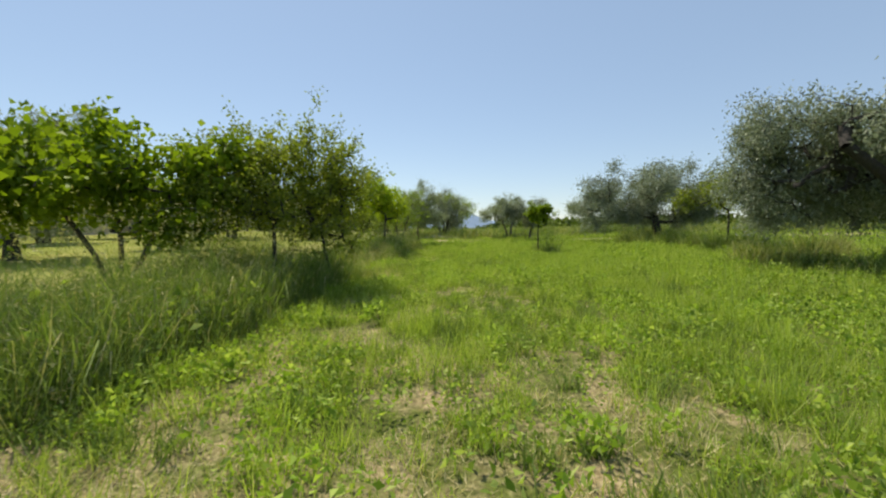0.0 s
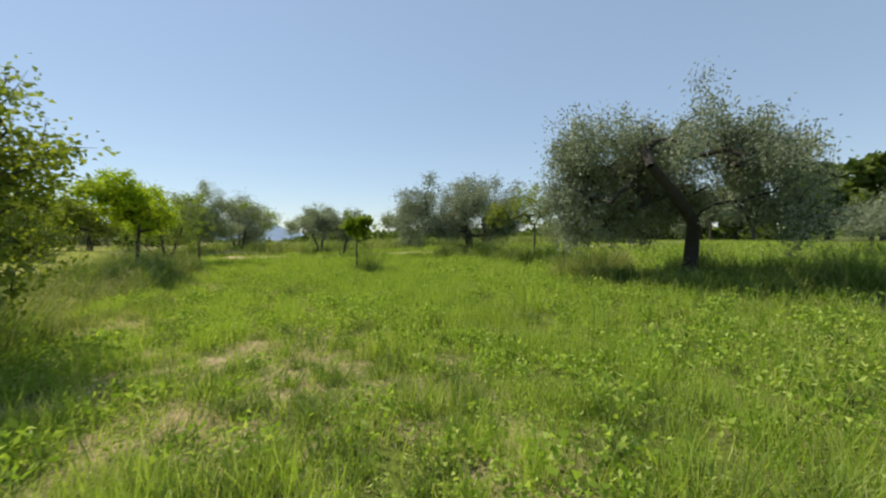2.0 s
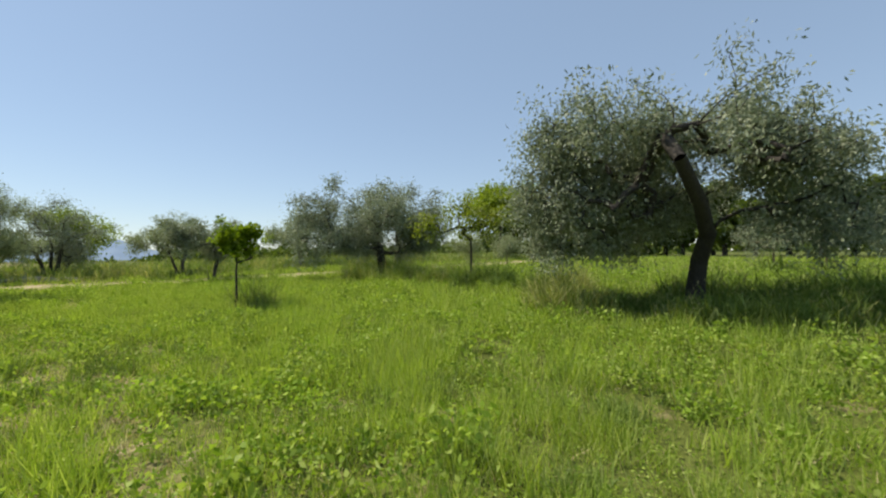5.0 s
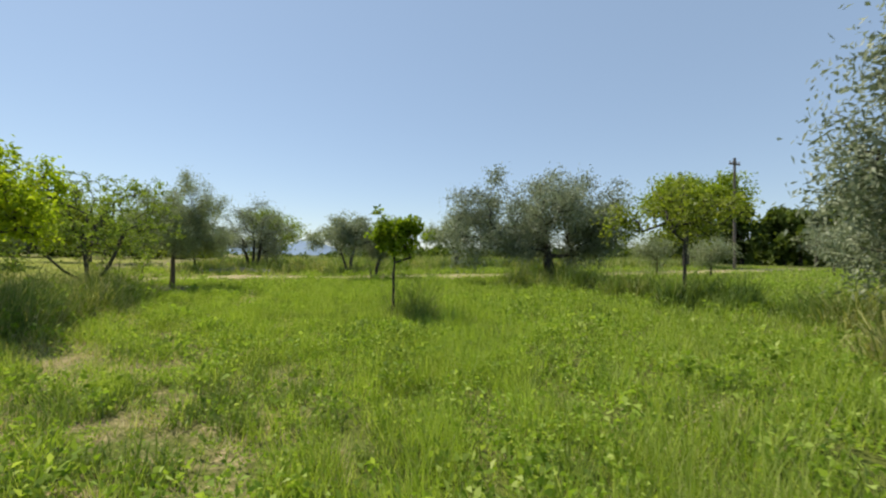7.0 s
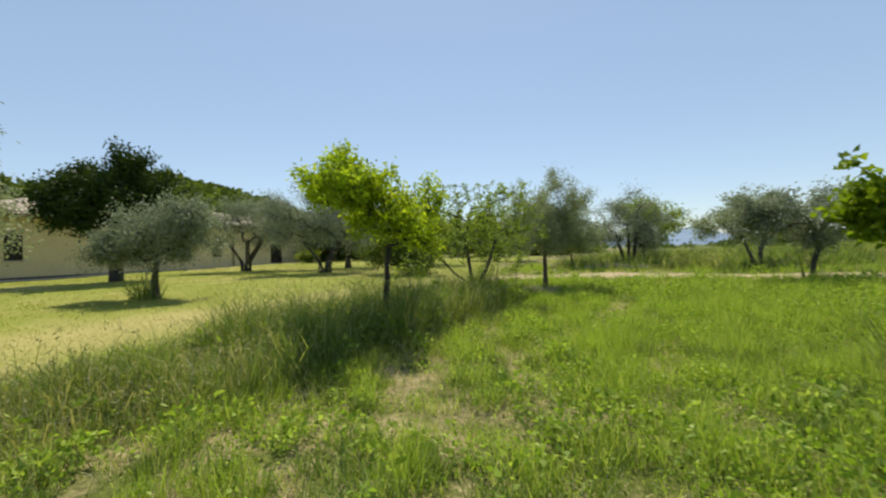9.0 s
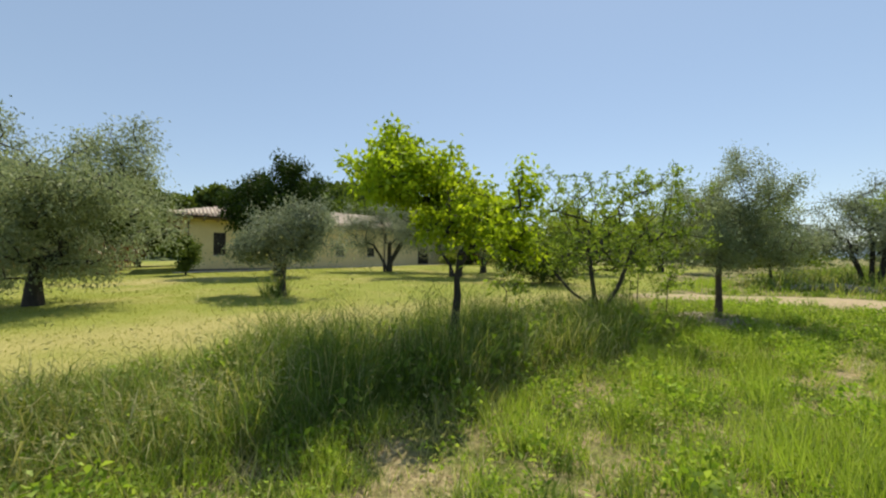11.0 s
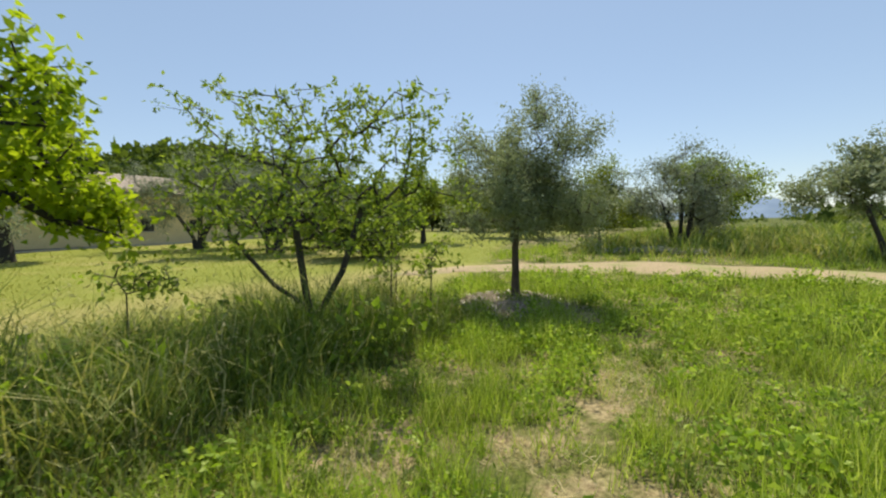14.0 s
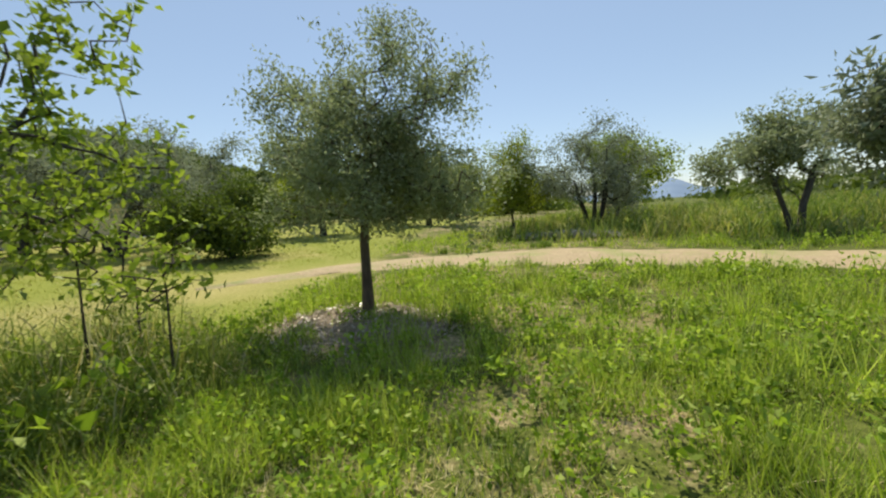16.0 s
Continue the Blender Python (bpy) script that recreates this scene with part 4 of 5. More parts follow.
    md.thickness = 0.12
    tagged(ob, "narrow pale paving along the house wall", "paving", kind="structure")


build_house()

# ---- shrubs by the house ----
make_tree("conical_shrub", -24.1, 16.9, [(0, 0, 0), (0, 0, 0.4), (0, 0, 0.9)], 0.05, [(0, 0, 0.9, 0.62, 0.8), (0, 0, 1.5, 0.45, 0.6), (0.1, 0.1, 2.0, 0.25, 0.35)], 70, 3000, 0.10, 0.05, WOODS, BARK_DARK, "upright dark green shrub at the house corner", "shrub", seed=70, twig=0.005, clump=0.14)
for i, (sx, sy, sw) in enumerate([(-28.5, 13.6, 1.1), (-27.5, 11.6, 1.3), (-29.5, 9.0, 1.4)]):
    make_tree("red_shrub", sx, sy, [(0, 0, 0), (0, 0, 0.3), (0, 0, 0.7)], 0.05, [(0, 0, 0.8, sw, 0.7), (0.3, 0.3, 1.2, sw * 0.6, 0.5)], 70, 3000, 0.12, 0.06, RED_LEAF, BARK_DARK, "rounded red-leaved shrub beside the house", "shrub", "red shrubs", seed=72 + i, twig=0.005, clump=0.2)
for i, (sx, sy, sw) in enumerate([(-26.9, 38.3, 0.7), (-27.4, 42.0, 0.8)]):
    make_tree("low_shrub", sx, sy, [(0, 0, 0), (0, 0, 0.3), (0, 0, 0.6)], 0.04, [(0, 0, 0.7, sw, 0.6)], 50, 1600, 0.12, 0.06, RED_LEAF if i else DULL, BARK_DARK, "low rounded shrub against the house wall", "shrub", seed=76 + i, twig=0.005, clump=0.16)
# suckers in the verge beside the sparse tree
for i, (sx, sy, sh) in enumerate([(-2.15, 22.0, 1.5), (-2.6, 22.6, 1.2), (-3.2, 19.2, 1.1), (-1.75, 22.4, 1.1)]):
    make_tree("verge_sapling", sx, sy, [(0, 0, 0), (0.02, 0, sh * 0.4), (0.05, 0, sh * 0.8)], 0.014, [(0, 0, sh * 0.85, 0.35, sh * 0.35), (0.1, 0.1, sh * 1.1, 0.25, 0.3)], 40, 120, 0.07, 0.033, TUFT, BARK, "thin leafy sapling growing in the tall grass", "sapling", "verge saplings", seed=80 + i, twig=0.003, clump=0.07)


# ---- mulch mound, brush pile, pole ----
def build_mound():
    mat = plain_material("grey_mulch", (0.17, 0.13, 0.08), (0.36, 0.29, 0.19), 9, 0.95, 0.8, 0.03)
    co, faces, rings, seg = [], [], 9, 40
    for i in range(rings + 1):
        for j in range(seg):
            a = 2 * math.pi * j / seg
            rr = 1.05 * i / rings * (1 + 0.22 * (float(vnoise(math.cos(a) * 2 + 9, math.sin(a) * 2 + 9, 0.9, 91)) - 0.5))
            x, y = -1.42 + rr * math.cos(a) * 1.15, 24.55 + rr * math.sin(a) * 0.95
            z = gz(x, y) + 0.09 * (1 - (i / rings) ** 2) + 0.05 * (float(vnoise(x, y, 0.18, 92)) - 0.5) - (0.04 if i == rings else 0)
            co.append((x, y, z))
    for i in range(rings):
        for j in range(seg):
            q = (j + 1) % seg
            faces.append((i * seg + j, (i + 1) * seg + j, (i + 1) * seg + q, i * seg + q))
    tagged(mesh_object("mulch_mound", co, faces, mat, None, True), "low grey mound of wood chips round the olive trunk", "mulch mound")
    r = np.random.default_rng(14)
    n = 2200
    a, d = r.uniform(0, 2 * math.pi, n), np.sqrt(r.uniform(0, 1, n)) * 1.15
    x, y = -1.42 + d * np.cos(a) * 1.15, 24.55 + d * np.sin(a) * 0.95
    pts = np.stack((x, y, ground_z(x, y) + 0.10 * np.clip(1 - d * d, 0, 1) + 0.02), -1)
    q = leaf_quads(pts, 0.10, 0.025, 0.0, r)
    q[:, 2] = np.repeat(pts[:, 2], 4) + (q[:, 2] - np.repeat(pts[:, 2], 4)) * 0.3
    chips = leaf_material("wood_chip", (0.20, 0.15, 0.09), (0.38, 0.31, 0.21), (0.60, 0.52, 0.38), 0.0)
    tagged(fast_mesh("wood_chips", q, np.full(n, 4), np.arange(4 * n), chips), "scattered grey wood chips and twigs on the mound", "wood chips", kind="stuff")


build_mound()


def build_brush(cx, cy, length, width, n, seed):
    r = np.random.default_rng(seed)
    co, idx, sizes = [], [], []
    for k in range(n):
        x, y = cx + r.uniform(-0.5, 0.5) * length, cy + r.uniform(-0.5, 0.5) * width
        h = gz(x, y) + 0.05 + 0.25 * r.uniform() * (1 - abs(x - cx) / length)
        a = r.uniform(0, math.pi)
        v = np.array((math.cos(a), math.sin(a) * 0.6, r.uniform(-0.12, 0.25))) * r.uniform(0.3, 0.8)
        p = np.array((x, y, h))
        tube(co, idx, sizes, p - v * 0.5, p + v * 0.5, 0.02, 0.012, 5)
    ob = fast_mesh("brush_pile", np.array(co), sizes, idx, plain_material("grey_deadwood", (0.28, 0.26, 0.23), (0.5, 0.48, 0.44), 7, 0.9))
    tagged(ob, "low pile of grey cut branches under the trees", "brush pile", kind="stuff")


build_brush(-0.6, 35.6, 3.6, 1.3, 170, 15)


def build_pole():
    wood = bark_material("weathered_pole", (0.10, 0.085, 0.07), (0.22, 0.19, 0.16))
    root = new("utility_pole")
    x, y = 34.0, 29.7
    root.location = (x, y, gz(x, y))
    co, idx, sizes = [], [], []
    tube(co, idx, sizes, np.array((0, 0, -0.3)), np.array((0, 0, 8.6)), 0.12, 0.085, 12)
    fast_mesh("pole", np.array(co), sizes, idx, wood, root)
    part_boxes("crossarm", [((-0.6, -0.05, 8.1), (0.6, 0.05, 8.2))], wood, root, "", 0.01)
    for k, dx in enumerate((-0.52, -0.2, 0.2, 0.52)):
        c2, f2 = [], []
        round_bar(c2, f2, (dx, 0, 8.2), (dx, 0, 8.38), 0.045, 8)
        mesh_object("insulator", c2, f2, plain_material("glazed_insulator", (0.25, 0.22, 0.2), (0.35, 0.3, 0.28), 9, 0.2), root)
    tagged(root, "tall wooden utility pole with crossarm", "utility pole")


build_pole()


# ---- distance ----
def build_far_woods(name, spots, mat, size, each, seed, label):
    """Far crowns, each a heap of large leaf clumps."""
    r = np.random.default_rng(seed)
    spots = np.array(spots)
    k = np.repeat(np.arange(len(spots)), each)
    v = r.normal(size=(len(k), 3))
    v /= np.linalg.norm(v, axis=1)[:, None]
    v[:, 2] = np.abs(v[:, 2]) * 1.0 - 0.25
    rad = spots[k, 3][:, None]
    pts = spots[k, :3] + v * rad * r.uniform(0.7, 1.05, (len(k), 1)) * np.array((1, 1, 0.9)) + np.array((0, 0, 0.45)) * rad
    q = leaf_quads(pts, 1.0, 0.75, 0.1, r)
    c = np.repeat(pts, 4, axis=0)
    q = c + (q - c) * np.repeat(rad * size, 4, axis=0)
    tagged(fast_mesh(name, q, np.full(len(k), 4), np.arange(4 * len(k)), mat), label, "woods", kind="stuff")


def hill_height(az, d):
    """Wooded hill behind the house: az in degrees left of ahead, d metres away."""
    top = np.interp(az, [22, 34, 42, 50, 55.6, 61, 66, 75, 84, 100, 125], [0, 1.5, 9, 18, 25, 29, 31, 22, 20, 16, 0])
    return top * step(75, 190, d)


def build_hill():
    co, faces = [], []
    azs, ds = np.arange(18, 131, 2.0), np.linspace(70, 320, 22)
    for d in ds:
        for a in azs:
            w = radians(a)
            x, y = -d * math.sin(w), 12 + d * math.cos(w)
            co.append((x, y, gz(x, y) - 0.4 + float(hill_height(a, d)) * (1 + 0.08 * (float(vnoise(x, y, 30, 95)) - 0.5))))
    n = len(azs)
    for i in range(len(ds) - 1):
        for j in range(n - 1):
            a = i * n + j
            faces.append((a, a + n, a + n + 1, a + 1))
    mat = plain_material("wooded_hillside", (0.05, 0.08, 0.02), (0.11, 0.15, 0.04), 0.2, 0.95)
    tagged(mesh_object("backdrop_hill", co, faces, mat, None, True), "low green wooded hill behind the house", "hill", kind="structure")
    r = random.Random(8)
    spots = []
    for k in range(1500):
        a, d = r.uniform(28, 120), r.uniform(85, 215)
        w = radians(a)
        x, y = -d * math.sin(w), 12 + d * math.cos(w)
        spots.append((x, y, gz(x, y) - 0.5 + float(hill_height(a, d)), r.uniform(2.2, 4.2)))
    build_far_woods("hill_woods", spots, WOODS, 0.58, 30, 16, "dense green woods covering the hillside")
    spots = []
    for k in range(420):
        a, d = r.uniform(-115, 36), r.uniform(150, 300)
        w = radians(a)
        x, y = -d * math.sin(w), 12 + d * math.cos(w)
        big = 1.0 if a > -20 else 1.7
        spots.append((x, y, gz(x, y) - 1.0, r.uniform(1.6, 3.0) * big))
    for k in range(520):
        a = r.uniform(-75, -9) if k < 400 else r.uniform(7, 40)
        d = r.uniform(66, 95)
        w = radians(a)
        x, y = -d * math.sin(w), 12 + d * math.cos(w)
        spots.append((x, y, gz(x, y) - 0.7, r.uniform(1.5, 2.7)))
    build_far_woods("far_hedgerow", spots, WOODS, 0.6, 22, 17, "far low line of trees along the horizon")


build_hill()


def build_mountain():
    hz = bpy.data.materials.new("haze_tinted_mountain")
    hz.use_nodes = True
    n, l = hz.node_tree.nodes, hz.node_tree.links
    p = n["Principled BSDF"]
    # the blue of the air in between is painted into the base colour
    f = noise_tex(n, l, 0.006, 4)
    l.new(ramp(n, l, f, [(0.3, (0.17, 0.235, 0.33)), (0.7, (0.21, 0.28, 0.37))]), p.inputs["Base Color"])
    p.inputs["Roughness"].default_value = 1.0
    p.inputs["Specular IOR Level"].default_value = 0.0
    co, faces = [], []
    azs = np.arange(-60, 60.1, 0.4)
    prof = np.interp(azs, [-60, -40, -20, -12, -8, -5.5, -3.3, -1, 2, 6, 10, 20, 40, 60], [34, 40, 36, 40, 52, 76, 140, 84, 62, 52, 46, 42, 38, 30])
    for a, h in zip(azs, prof):
        w = radians(a)
        h = h * (1 + 0.10 * (float(vnoise(a, 0, 1.3, 97)) - 0.5) + 0.06 * (float(vnoise(a, 0, 0.5, 98)) - 0.5))
        for d, hh in ((2500, -20), (2900, h * 0.55), (3200, h), (3700, -20)):
            co.append((-d * math.sin(w), d * math.cos(w), hh))
    for i in range(len(azs) - 1):
        for j in range(3):
            k = i * 4 + j
            faces.append((k, k + 4, k + 5, k + 1))
    tagged(mesh_object("backdrop_mountains", co, faces, hz, None, True), "mountain range on the horizon, tinted a hazy blue", "mountains", kind="structure")


build_mountain()


# ---- grass and weeds ----
def tri_blades(name, x, y, h, w, mat, r, lean=0.35, lift=0.0):
    n = len(x)
    p = np.stack((x, y, ground_z(x, y) - 0.01 + lift), -1)
    a = r.uniform(0, 2 * math.pi, n)
    s = np.stack((np.cos(a), np.sin(a), np.zeros(n)), -1) * (w * 0.5)[:, None]
    t = r.normal(size=(n, 3)) * lean
    t[:, 2] = 1
    t /= np.linalg.norm(t, axis=1)[:, None]
    co = np.stack((p - s, p + s, p + t * h[:, None]), 1).reshape(-1, 3)
    return fast_mesh(name, co, np.full(n, 3), np.arange(3 * n), mat)


def bent_blades(name, x, y, h, w, mat, r, lean=0.3, bend=0.5):
    n = len(x)
    p = np.stack((x, y, ground_z(x, y) - 0.01), -1)
    a = r.uniform(0, 2 * math.pi, n)
    s = np.stack((np.cos(a), np.sin(a), np.zeros(n)), -1) * (w * 0.5)[:, None]
    t = r.normal(size=(n, 3)) * lean
    t[:, 2] = 1
    t /= np.linalg.norm(t, axis=1)[:, None]
    mid = p + t * (h * 0.6)[:, None]
    t2 = t + r.normal(size=(n, 3)) * bend
    t2[:, 2] = np.minimum(t2[:, 2], 0.75)
    t2 /= np.linalg.norm(t2, axis=1)[:, None]
    tip = mid + t2 * (h * 0.45)[:, None]
    co = np.stack((p - s, p + s, mid + s * 0.8, mid - s * 0.8, tip), 1).reshape(-1, 3)
    k = np.arange(n) * 5
    idx = np.stack((k, k + 1, k + 2, k + 3, k + 3, k + 2, k + 4), 1).ravel()
    return fast_mesh(name, co, np.tile([4, 3], n), idx, mat)


def weed_plants(name, x, y, size, each, mat, r):
    """Low leafy plants: a loose dome of pointed leaflets at each place."""
    n = len(x)
    k = np.repeat(np.arange(n), each)
    m = len(k)
    up = r.uniform(0.15, 1.0, m) ** 0.8
    off = r.normal(size=(m, 2)) * (0.28 * size[k] * (1.15 - 0.4 * up))[:, None]
    px, py = x[k] + off[:, 0], y[k] + off[:, 1]
    pts = np.stack((px, py, ground_z(px, py) + up * size[k] * 0.85), -1)
    q = leaf_quads(pts, 0.27, 0.15, -0.3, r)
    sc = np.repeat(size[k], 4)[:, None] / 1.15
    q = np.repeat(pts, 4, axis=0) + (q - np.repeat(pts, 4, axis=0)) * sc
    return fast_mesh(name, q, np.full(m, 4), np.arange(4 * m), mat)


def path_gap(x, y):
    """Distance from the line walked."""
    t = np.clip(y / 20.5, 0, 1)
    return np.hypot(x - 1.9 * t, y - 20.5 * t)


TALL_SPOTS = [(10.6, 8.6, 2.5), (12.4, 6.8, 2.1), (9.2, 10.8, 1.6), (12.2, 22.9, 2.1), (10.3, 21.6, 1.3), (11.9, 18.6, 1.4), (11.8, 20.4, 1.5), (11.6, 16.0, 1.5), (12.0, 13.2, 1.5),
              (4.4, 16.95, 0.75), (14.0, 37.0, 2.0), (24.1, 9.7, 1.2), (-11.6, 17.9, 0.5), (-1.9, 24.3, 0.5), (-2.7, 22.6, 0.8)]


def tall_amount(x, y):
    """0..1: how tall the grass grows: the verge under the trees and the unmown rings round trunks."""
    e = 0.35 * (vnoise(x, y, 0.8, 21) - 0.5)
    v = step(-0.25, 0.35, x - verge_left(y) + e) * step(-0.2, 0.3, verge_right(y) - x + e) * step(23.4, 22.2, y) * step(-3, -1, y)
    hgt = np.interp(y, [0, 2, 6, 9.5, 10.5, 13.5, 15, 21], [0.85, 1.0, 1.05, 1.1, 0.5, 0.55, 0.95, 1.1])
    v = v * hgt
    for cx, cy, rr in TALL_SPOTS:
        d = np.hypot(x - cx, y - cy) + 0.5 * (vnoise(x, y, 0.7, 23) - 0.5)
        v = np.maximum(v, (0.95 if rr > 1 else 1.0) * step(rr, rr * 0.5, d))
    v = np.maximum(v, 0.85 * step(33.6, 35.0, y + 0.5 * e) * step(-5, -2.5, x) * step(60, 40, x))
    return v


def on_road(x, y):
    return line_gap(x, y, ROAD) < 1.4 + 0.6 * (vnoise(x, y, 0.6, 31) - 0.5)


def dryness(x, y):
    d = 0.24 * vnoise(x, y, 1.5, 41) + 0.42 * vnoise(x, y, 0.5, 42) + 0.34 * vnoise(x, y, 0.22, 43)
    return d + 0.105 * np.exp(-((x - 0.7) / 1.5) ** 2) - 0.17 * step(1.4, 3.4, x) - 0.07 * step(17, 21, y) + 0.05 * step(9, 2, y) * step(2.4, 0.8, x) + 0.02 * step(3.0, 1.0, x)


def scatter(density, x0, x1, y0, y1, lo, hi, r):
    n = int((x1 - x0) * (y1 - y0) * density)
    x, y = r.uniform(x0, x1, n), r.uniform(y0, y1, n)
    g = path_gap(x, y)
    k = (g >= lo) & (g < hi)
    return x[k], y[k], g[k]


def build_meadow():
    r = np.random.default_rng(11)
    bands = [(1700, 105, 0.0, 3.6, 0.008, 0.19), (620, 40, 3.6, 8.0, 0.013, 0.20), (160, 11, 8.0, 19.0, 0.024, 0.19), (26, 3.0, 19.0, 46.0, 0.055, 0.17)]
    gx, gy, gh, gw, dx, dy, dh, dw, wx, wy, wz = ([] for _ in range(11))
    for dens, plants, lo, hi, wid, hgt in bands:
        x, y, g = scatter(dens, -6, 50, -4, 62, lo, hi, r)
        ok = (tall_amount(x, y) < 0.25) & (mown_mask(x, y) < 0.5) & ~on_road(x, y) & ((y < 33.5) | (x < -4))
        x, y = x[ok], y[ok]
        dry = dryness(x, y)
        clump = 0.45 * vnoise(x, y, 0.5, 51) + 0.55 * vnoise(x, y, 0.22, 52)
        clump = np.clip(0.5 + 2.3 * (clump - 0.5), 0, 1)
        keep = r.uniform(0, 1, len(x)) < np.clip(0.1 + 1.25 * clump, 0, 1)
        x, y, dry, clump = x[keep], y[keep], dry[keep], clump[keep]
        is_dry = r.uniform(0, 1, len(x)) < np.clip((dry - 0.52) * 6.0, 0.11, 0.85)
        hh = hgt * r.uniform(0.4, 1.3, len(x)) * (0.35 + 1.4 * clump) * (1.25 - 0.6 * np.clip((dry - 0.4) * 3, 0, 1))
        ww = wid * r.uniform(0.7, 1.4, len(x))
        gx.append(x[~is_dry]), gy.append(y[~is_dry]), gh.append(hh[~is_dry]), gw.append(ww[~is_dry])
        thin = is_dry & (r.uniform(0, 1, len(x)) < 0.6)
        dx.append(x[thin]), dy.append(y[thin]), dh.append(hh[thin] * 0.7), dw.append(ww[thin] * 0.8)
        x, y, g = scatter(plants, -6, 50, -4, 50, lo, hi, r)
        ok = (tall_amount(x, y) < 0.3) & (mown_mask(x, y) < 0.5) & ~on_road(x, y) & (r.uniform(0, 1, len(x)) < np.clip(1.2 - (dryness(x, y) - 0.51) * 6.0, 0.2, 1)) & (y < 33)
        wx.append(x[ok]), wy.append(y[ok]), wz.append(r.uniform(0.09, 0.26, ok.sum()) * (0.85 if lo == 0 else 1.0) * (1 + 0.016 * np.minimum(g[ok], 20)) * (0.4 + 1.2 * vnoise(x[ok], y[ok], 0.6, 61)))
    x, y = r.uniform(-6, -0.6, 3000), r.uniform(-1, 23, 3000)
    t = tall_amount(x, y)
    ok = t > 0.3
    wx.append(x[ok]), wy.append(y[ok]), wz.append(t[ok] * r.uniform(0.25, 0.6, ok.sum()) * (0.4 + 1.0 * vnoise(x[ok], y[ok], 0.7, 62)))
    cat = np.concatenate
    tagged(tri_blades("meadow_grass", cat(gx), cat(gy), cat(gh), cat(gw), GRASS, r), "short bright green meadow grass on the orchard ground", "grass", kind="stuff")
    tagged(tri_blades("dry_grass", cat(dx), cat(dy), cat(dh), cat(dw), STRAW, r, 1.3, 0.01), "straw-coloured dry cut grass lying in patches", "dry grass", kind="stuff")
    tagged(weed_plants("meadow_weeds", cat(wx), cat(wy), cat(wz), 10, WEED, r), "low leafy green weeds covering the meadow", "weeds", kind="stuff")


def build_tufts():
    """Thick tufts that stand above the mown grass, each a burst of arching blades."""
    r = np.random.default_rng(14)
    out = []
    for dens, each, lo, hi, wid in ((4.2, 70, 0.0, 4.5, 0.009), (3.0, 50, 4.5, 9.5, 0.015), (1.5, 32, 9.5, 19.0, 0.028)):
        x, y, g = scatter(dens, -5, 28, -3, 33, lo, hi, r)
        ok = (tall_amount(x, y) < 0.25) & (mown_mask(x, y) < 0.4) & ~on_road(x, y) & (r.uniform(0, 1, len(x)) < 0.25 + 0.9 * vnoise(x, y, 1.6, 91))
        x, y = x[ok], y[ok]
        size = r.uniform(0.10, 0.24, len(x))
        k = np.repeat(np.arange(len(x)), each)
        spread = r.normal(size=(len(k), 2)) * (0.42 * size[k])[:, None]
        out.append((x[k] + spread[:, 0], y[k] + spread[:, 1], size[k] * r.uniform(0.6, 1.55, len(k)), wid * r.uniform(0.7, 1.4, len(k))))
    x, y, h, w = [np.concatenate(v) for v in zip(*out)]
    tagged(bent_blades("grass_tufts", x, y, h, w, TALL, r, 0.4, 0.8), "thick darker green grass tufts in the mown meadow", "grass tufts", kind="stuff")


def build_clumps():
    """Knee-low leafy clumps that break up the meadow, each a dome of broad leaves."""
    r = np.random.default_rng(15)
    px, py, ps = [], [], []
    for lo, hi, dens, small, large in ((0.0, 6.0, 7.0, 0.14, 0.32), (6.0, 13.0, 4.5, 0.18, 0.36), (13.0, 26.0, 1.8, 0.22, 0.40)):
        x, y, g = scatter(dens, -5, 32, -3, 33, lo, hi, r)
        ok = (tall_amount(x, y) < 0.25) & (mown_mask(x, y) < 0.4) & (line_gap(x, y, ROAD) > 2.0) & (r.uniform(0, 1, len(x)) < 0.05 + 1.6 * np.clip(vnoise(x, y, 1.1, 93) - 0.25, 0, 1)) & (dryness(x, y) < 0.62) & (g > 0.3)
        px.append(x[ok]), py.append(y[ok]), ps.append(r.uniform(small, large, ok.sum()))
    cat = np.concatenate
    tagged(weed_plants("leafy_clumps", cat(px), cat(py), cat(ps), 32, WEED, r), "clumps of taller leafy green weeds in the meadow", "weeds", kind="stuff")


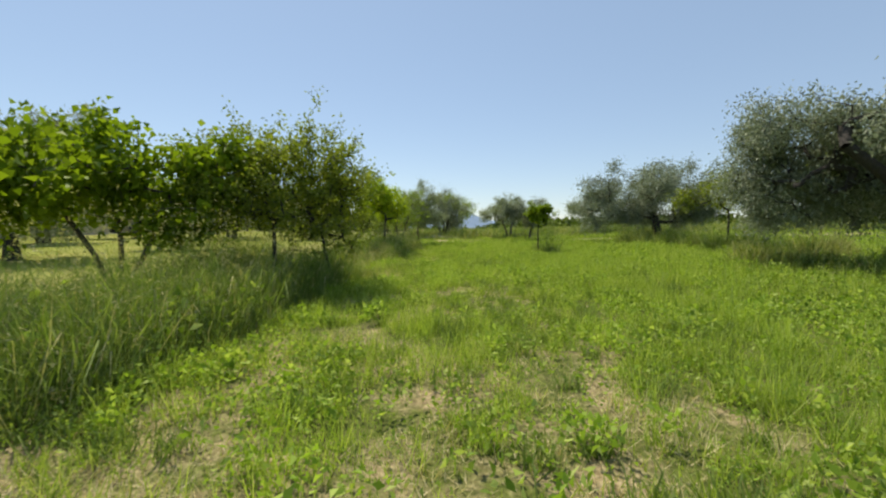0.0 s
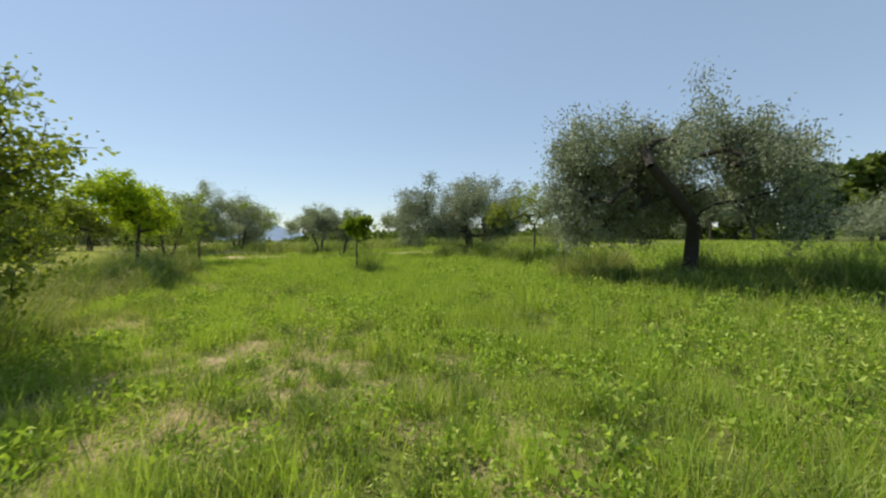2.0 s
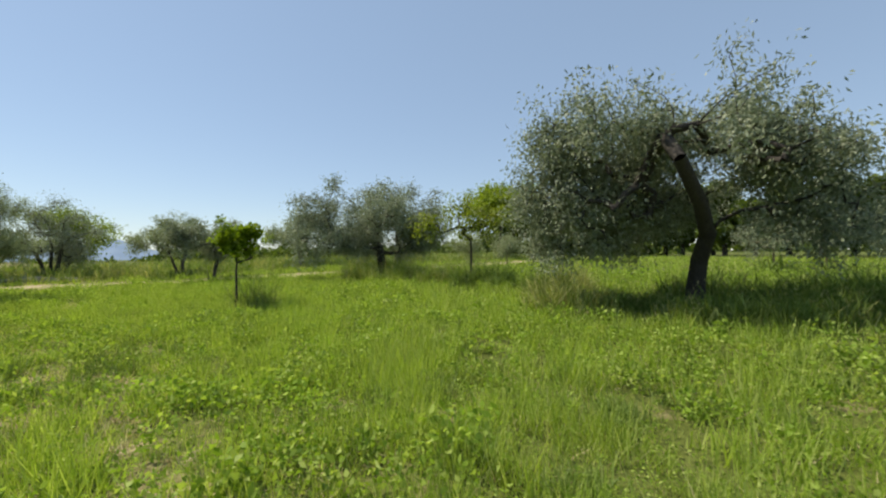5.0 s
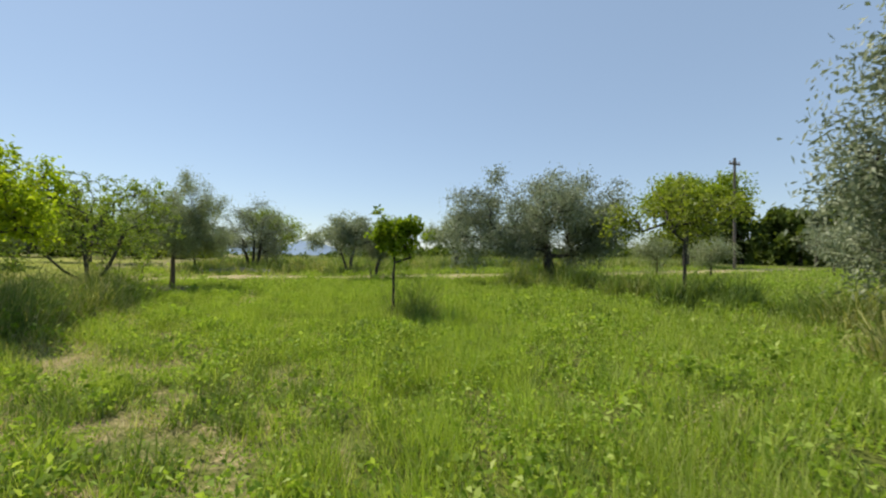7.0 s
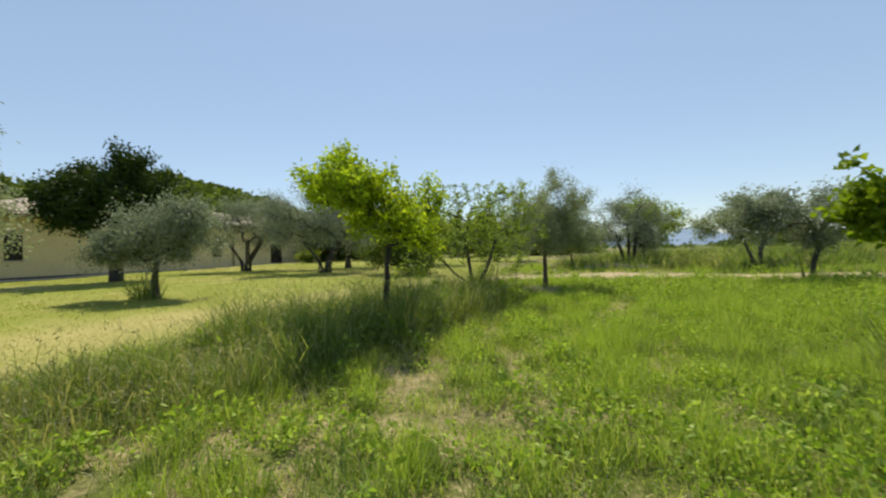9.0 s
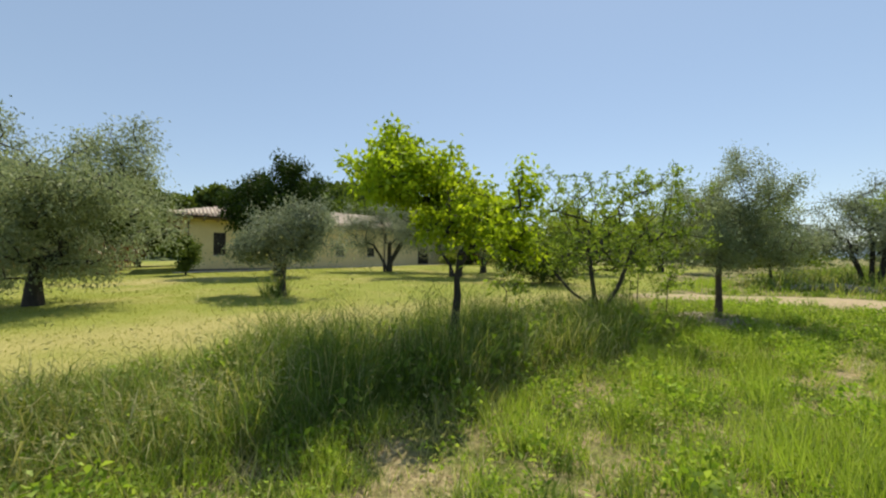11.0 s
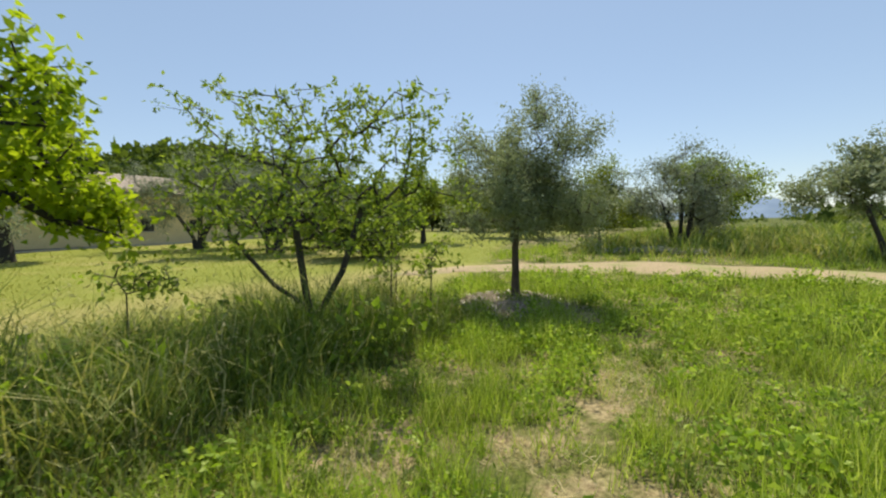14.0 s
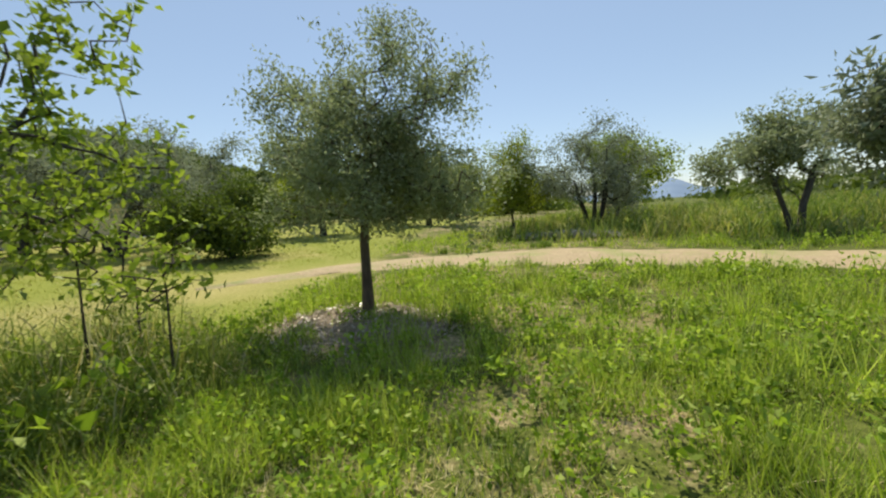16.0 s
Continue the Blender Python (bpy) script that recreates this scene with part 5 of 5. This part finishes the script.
def build_tall():
    r = np.random.default_rng(12)
    parts = {"t": [], "s": [], "p": []}
    for dens, x0, x1, y0, y1, wid in ((950, -6.5, -0.5, -2, 23.6, 0.009), (480, 6.5, 16, 4, 26, 0.018), (45, 12, 27, 8, 40, 0.055), (300, -12.6, -10.6, 17.0, 18.9, 0.02), (60, -5, 40, 33.4, 42, 0.04), (26, -5, 60, 42, 62, 0.07), (620, 3.3, 5.5, 15.9, 18.1, 0.011)):
        n = int((x1 - x0) * (y1 - y0) * dens)
        x, y = r.uniform(x0, x1, n), r.uniform(y0, y1, n)
        t = tall_amount(x, y)
        ok = (t > 0.12) & (r.uniform(0, 1, n) < 0.35 + t) & ~on_road(x, y)
        if x0 == 12:
            ok &= (x > 16) | (y > 26)
            ok &= y < 33.4
        x, y, t = x[ok], y[ok], t[ok]
        cl = vnoise(x, y, 0.6, 71)
        h = t * (0.28 + 1.05 * cl) * r.uniform(0.45, 1.4, len(x))
        w = wid * r.uniform(0.6, 1.4, len(x))
        pale = r.uniform(0, 1, len(x)) < np.clip(0.15 - 0.12 * step(9, 6, y) + 0.9 * (vnoise(x, y, 1.3, 72) - 0.62) + 0.7 * step(9.8, 11, y) * step(14.5, 12.5, y) + (0.3 if y0 > 30 else 0), 0, 0.8)
        parts["t"].append((x[~pale], y[~pale], h[~pale], w[~pale]))
        parts["p"].append((x[pale], y[pale], h[pale], w[pale]))
        sd = r.uniform(0, 1, len(x)) < (0.06 if x0 < -6 else 0.02)
        parts["s"].append((x[sd], y[sd], h[sd] * 1.25, w[sd]))
    x, y = r.uniform(-2.6, 0.2, 9000), r.uniform(9.5, 20.5, 9000)
    off = x - verge_right(y)
    ok = (off > -0.1) & (r.uniform(0, 1, len(x)) < np.clip(1.05 - off, 0, 1) * (0.4 + vnoise(x, y, 0.8, 75)))
    x, y = x[ok], y[ok]
    parts["p"].append((x, y, r.uniform(0.18, 0.42, len(x)), 0.008 * r.uniform(0.6, 1.4, len(x))))
    j = lambda key: [np.concatenate(v) for v in zip(*parts[key])]
    tagged(bent_blades("tall_grass", *j("t"), TALL, r, 0.42, 0.95), "tall dark green unmown grass under the trees", "tall grass", kind="stuff")
    tagged(bent_blades("pale_tall_grass", *j("p"), PALE, r, 0.42, 0.95), "tall pale grass going to seed", "tall grass", kind="stuff")
    x, y = r.uniform(-5.6, -1.0, 4200), r.uniform(1, 23, 4200)
    t = tall_amount(x, y)
    ok = t > 0.35
    x, y, t = x[ok], y[ok], t[ok]
    tagged(bent_blades("oat_stalks", x, y, t * r.uniform(0.8, 1.25, len(x)), 0.012 * r.uniform(0.7, 1.3, len(x)), SEED, r, 0.3, 1.8), "pale arching wild oat stalks in the tall grass", "wild oats", kind="stuff")
    x, y, h, w = j("s")
    n = len(x)
    base = np.stack((x, y, ground_z(x, y)), -1)
    tilt = r.normal(size=(n, 3)) * 0.22
    tilt[:, 2] = 1
    tips = base + tilt * h[:, None]
    k = np.repeat(np.arange(n), 5)
    pts = tips[k] - tilt[k] * (r.uniform(0, 0.22, (len(k), 1)) * h[k][:, None]) + r.normal(size=(len(k), 3)) * 0.012
    q = leaf_quads(pts, 0.045, 0.012, -0.2, r)
    tagged(fast_mesh("seed_heads", q, np.full(len(k), 4), np.arange(4 * len(k)), SEED), "pale feathery seed heads above the tall grass", "seed heads", kind="stuff")


def build_lawn():
    r = np.random.default_rng(13)
    x, y = r.uniform(-30, -2.5, 150000), r.uniform(2, 42, 150000)
    gap = path_gap(x, y)
    ok = (mown_mask(x, y) > 0.35) & (r.uniform(0, 1, len(x)) < np.clip(9 / gap, 0.12, 1)) & ~on_road(x, y) & (tall_amount(x, y) < 0.2) & (x > -27)
    x, y, gap = x[ok], y[ok], gap[ok]
    h = r.uniform(0.02, 0.05, len(x)) * (1 + 0.6 * vnoise(x, y, 0.8, 81))
    tagged(tri_blades("lawn_grass", x, y, h, 0.004 + 0.0016 * gap, LAWN, r, 0.6), "short mown yellowish lawn grass", "lawn", kind="stuff")


build_meadow()
build_tufts()
build_clumps()
build_tall()
build_lawn()
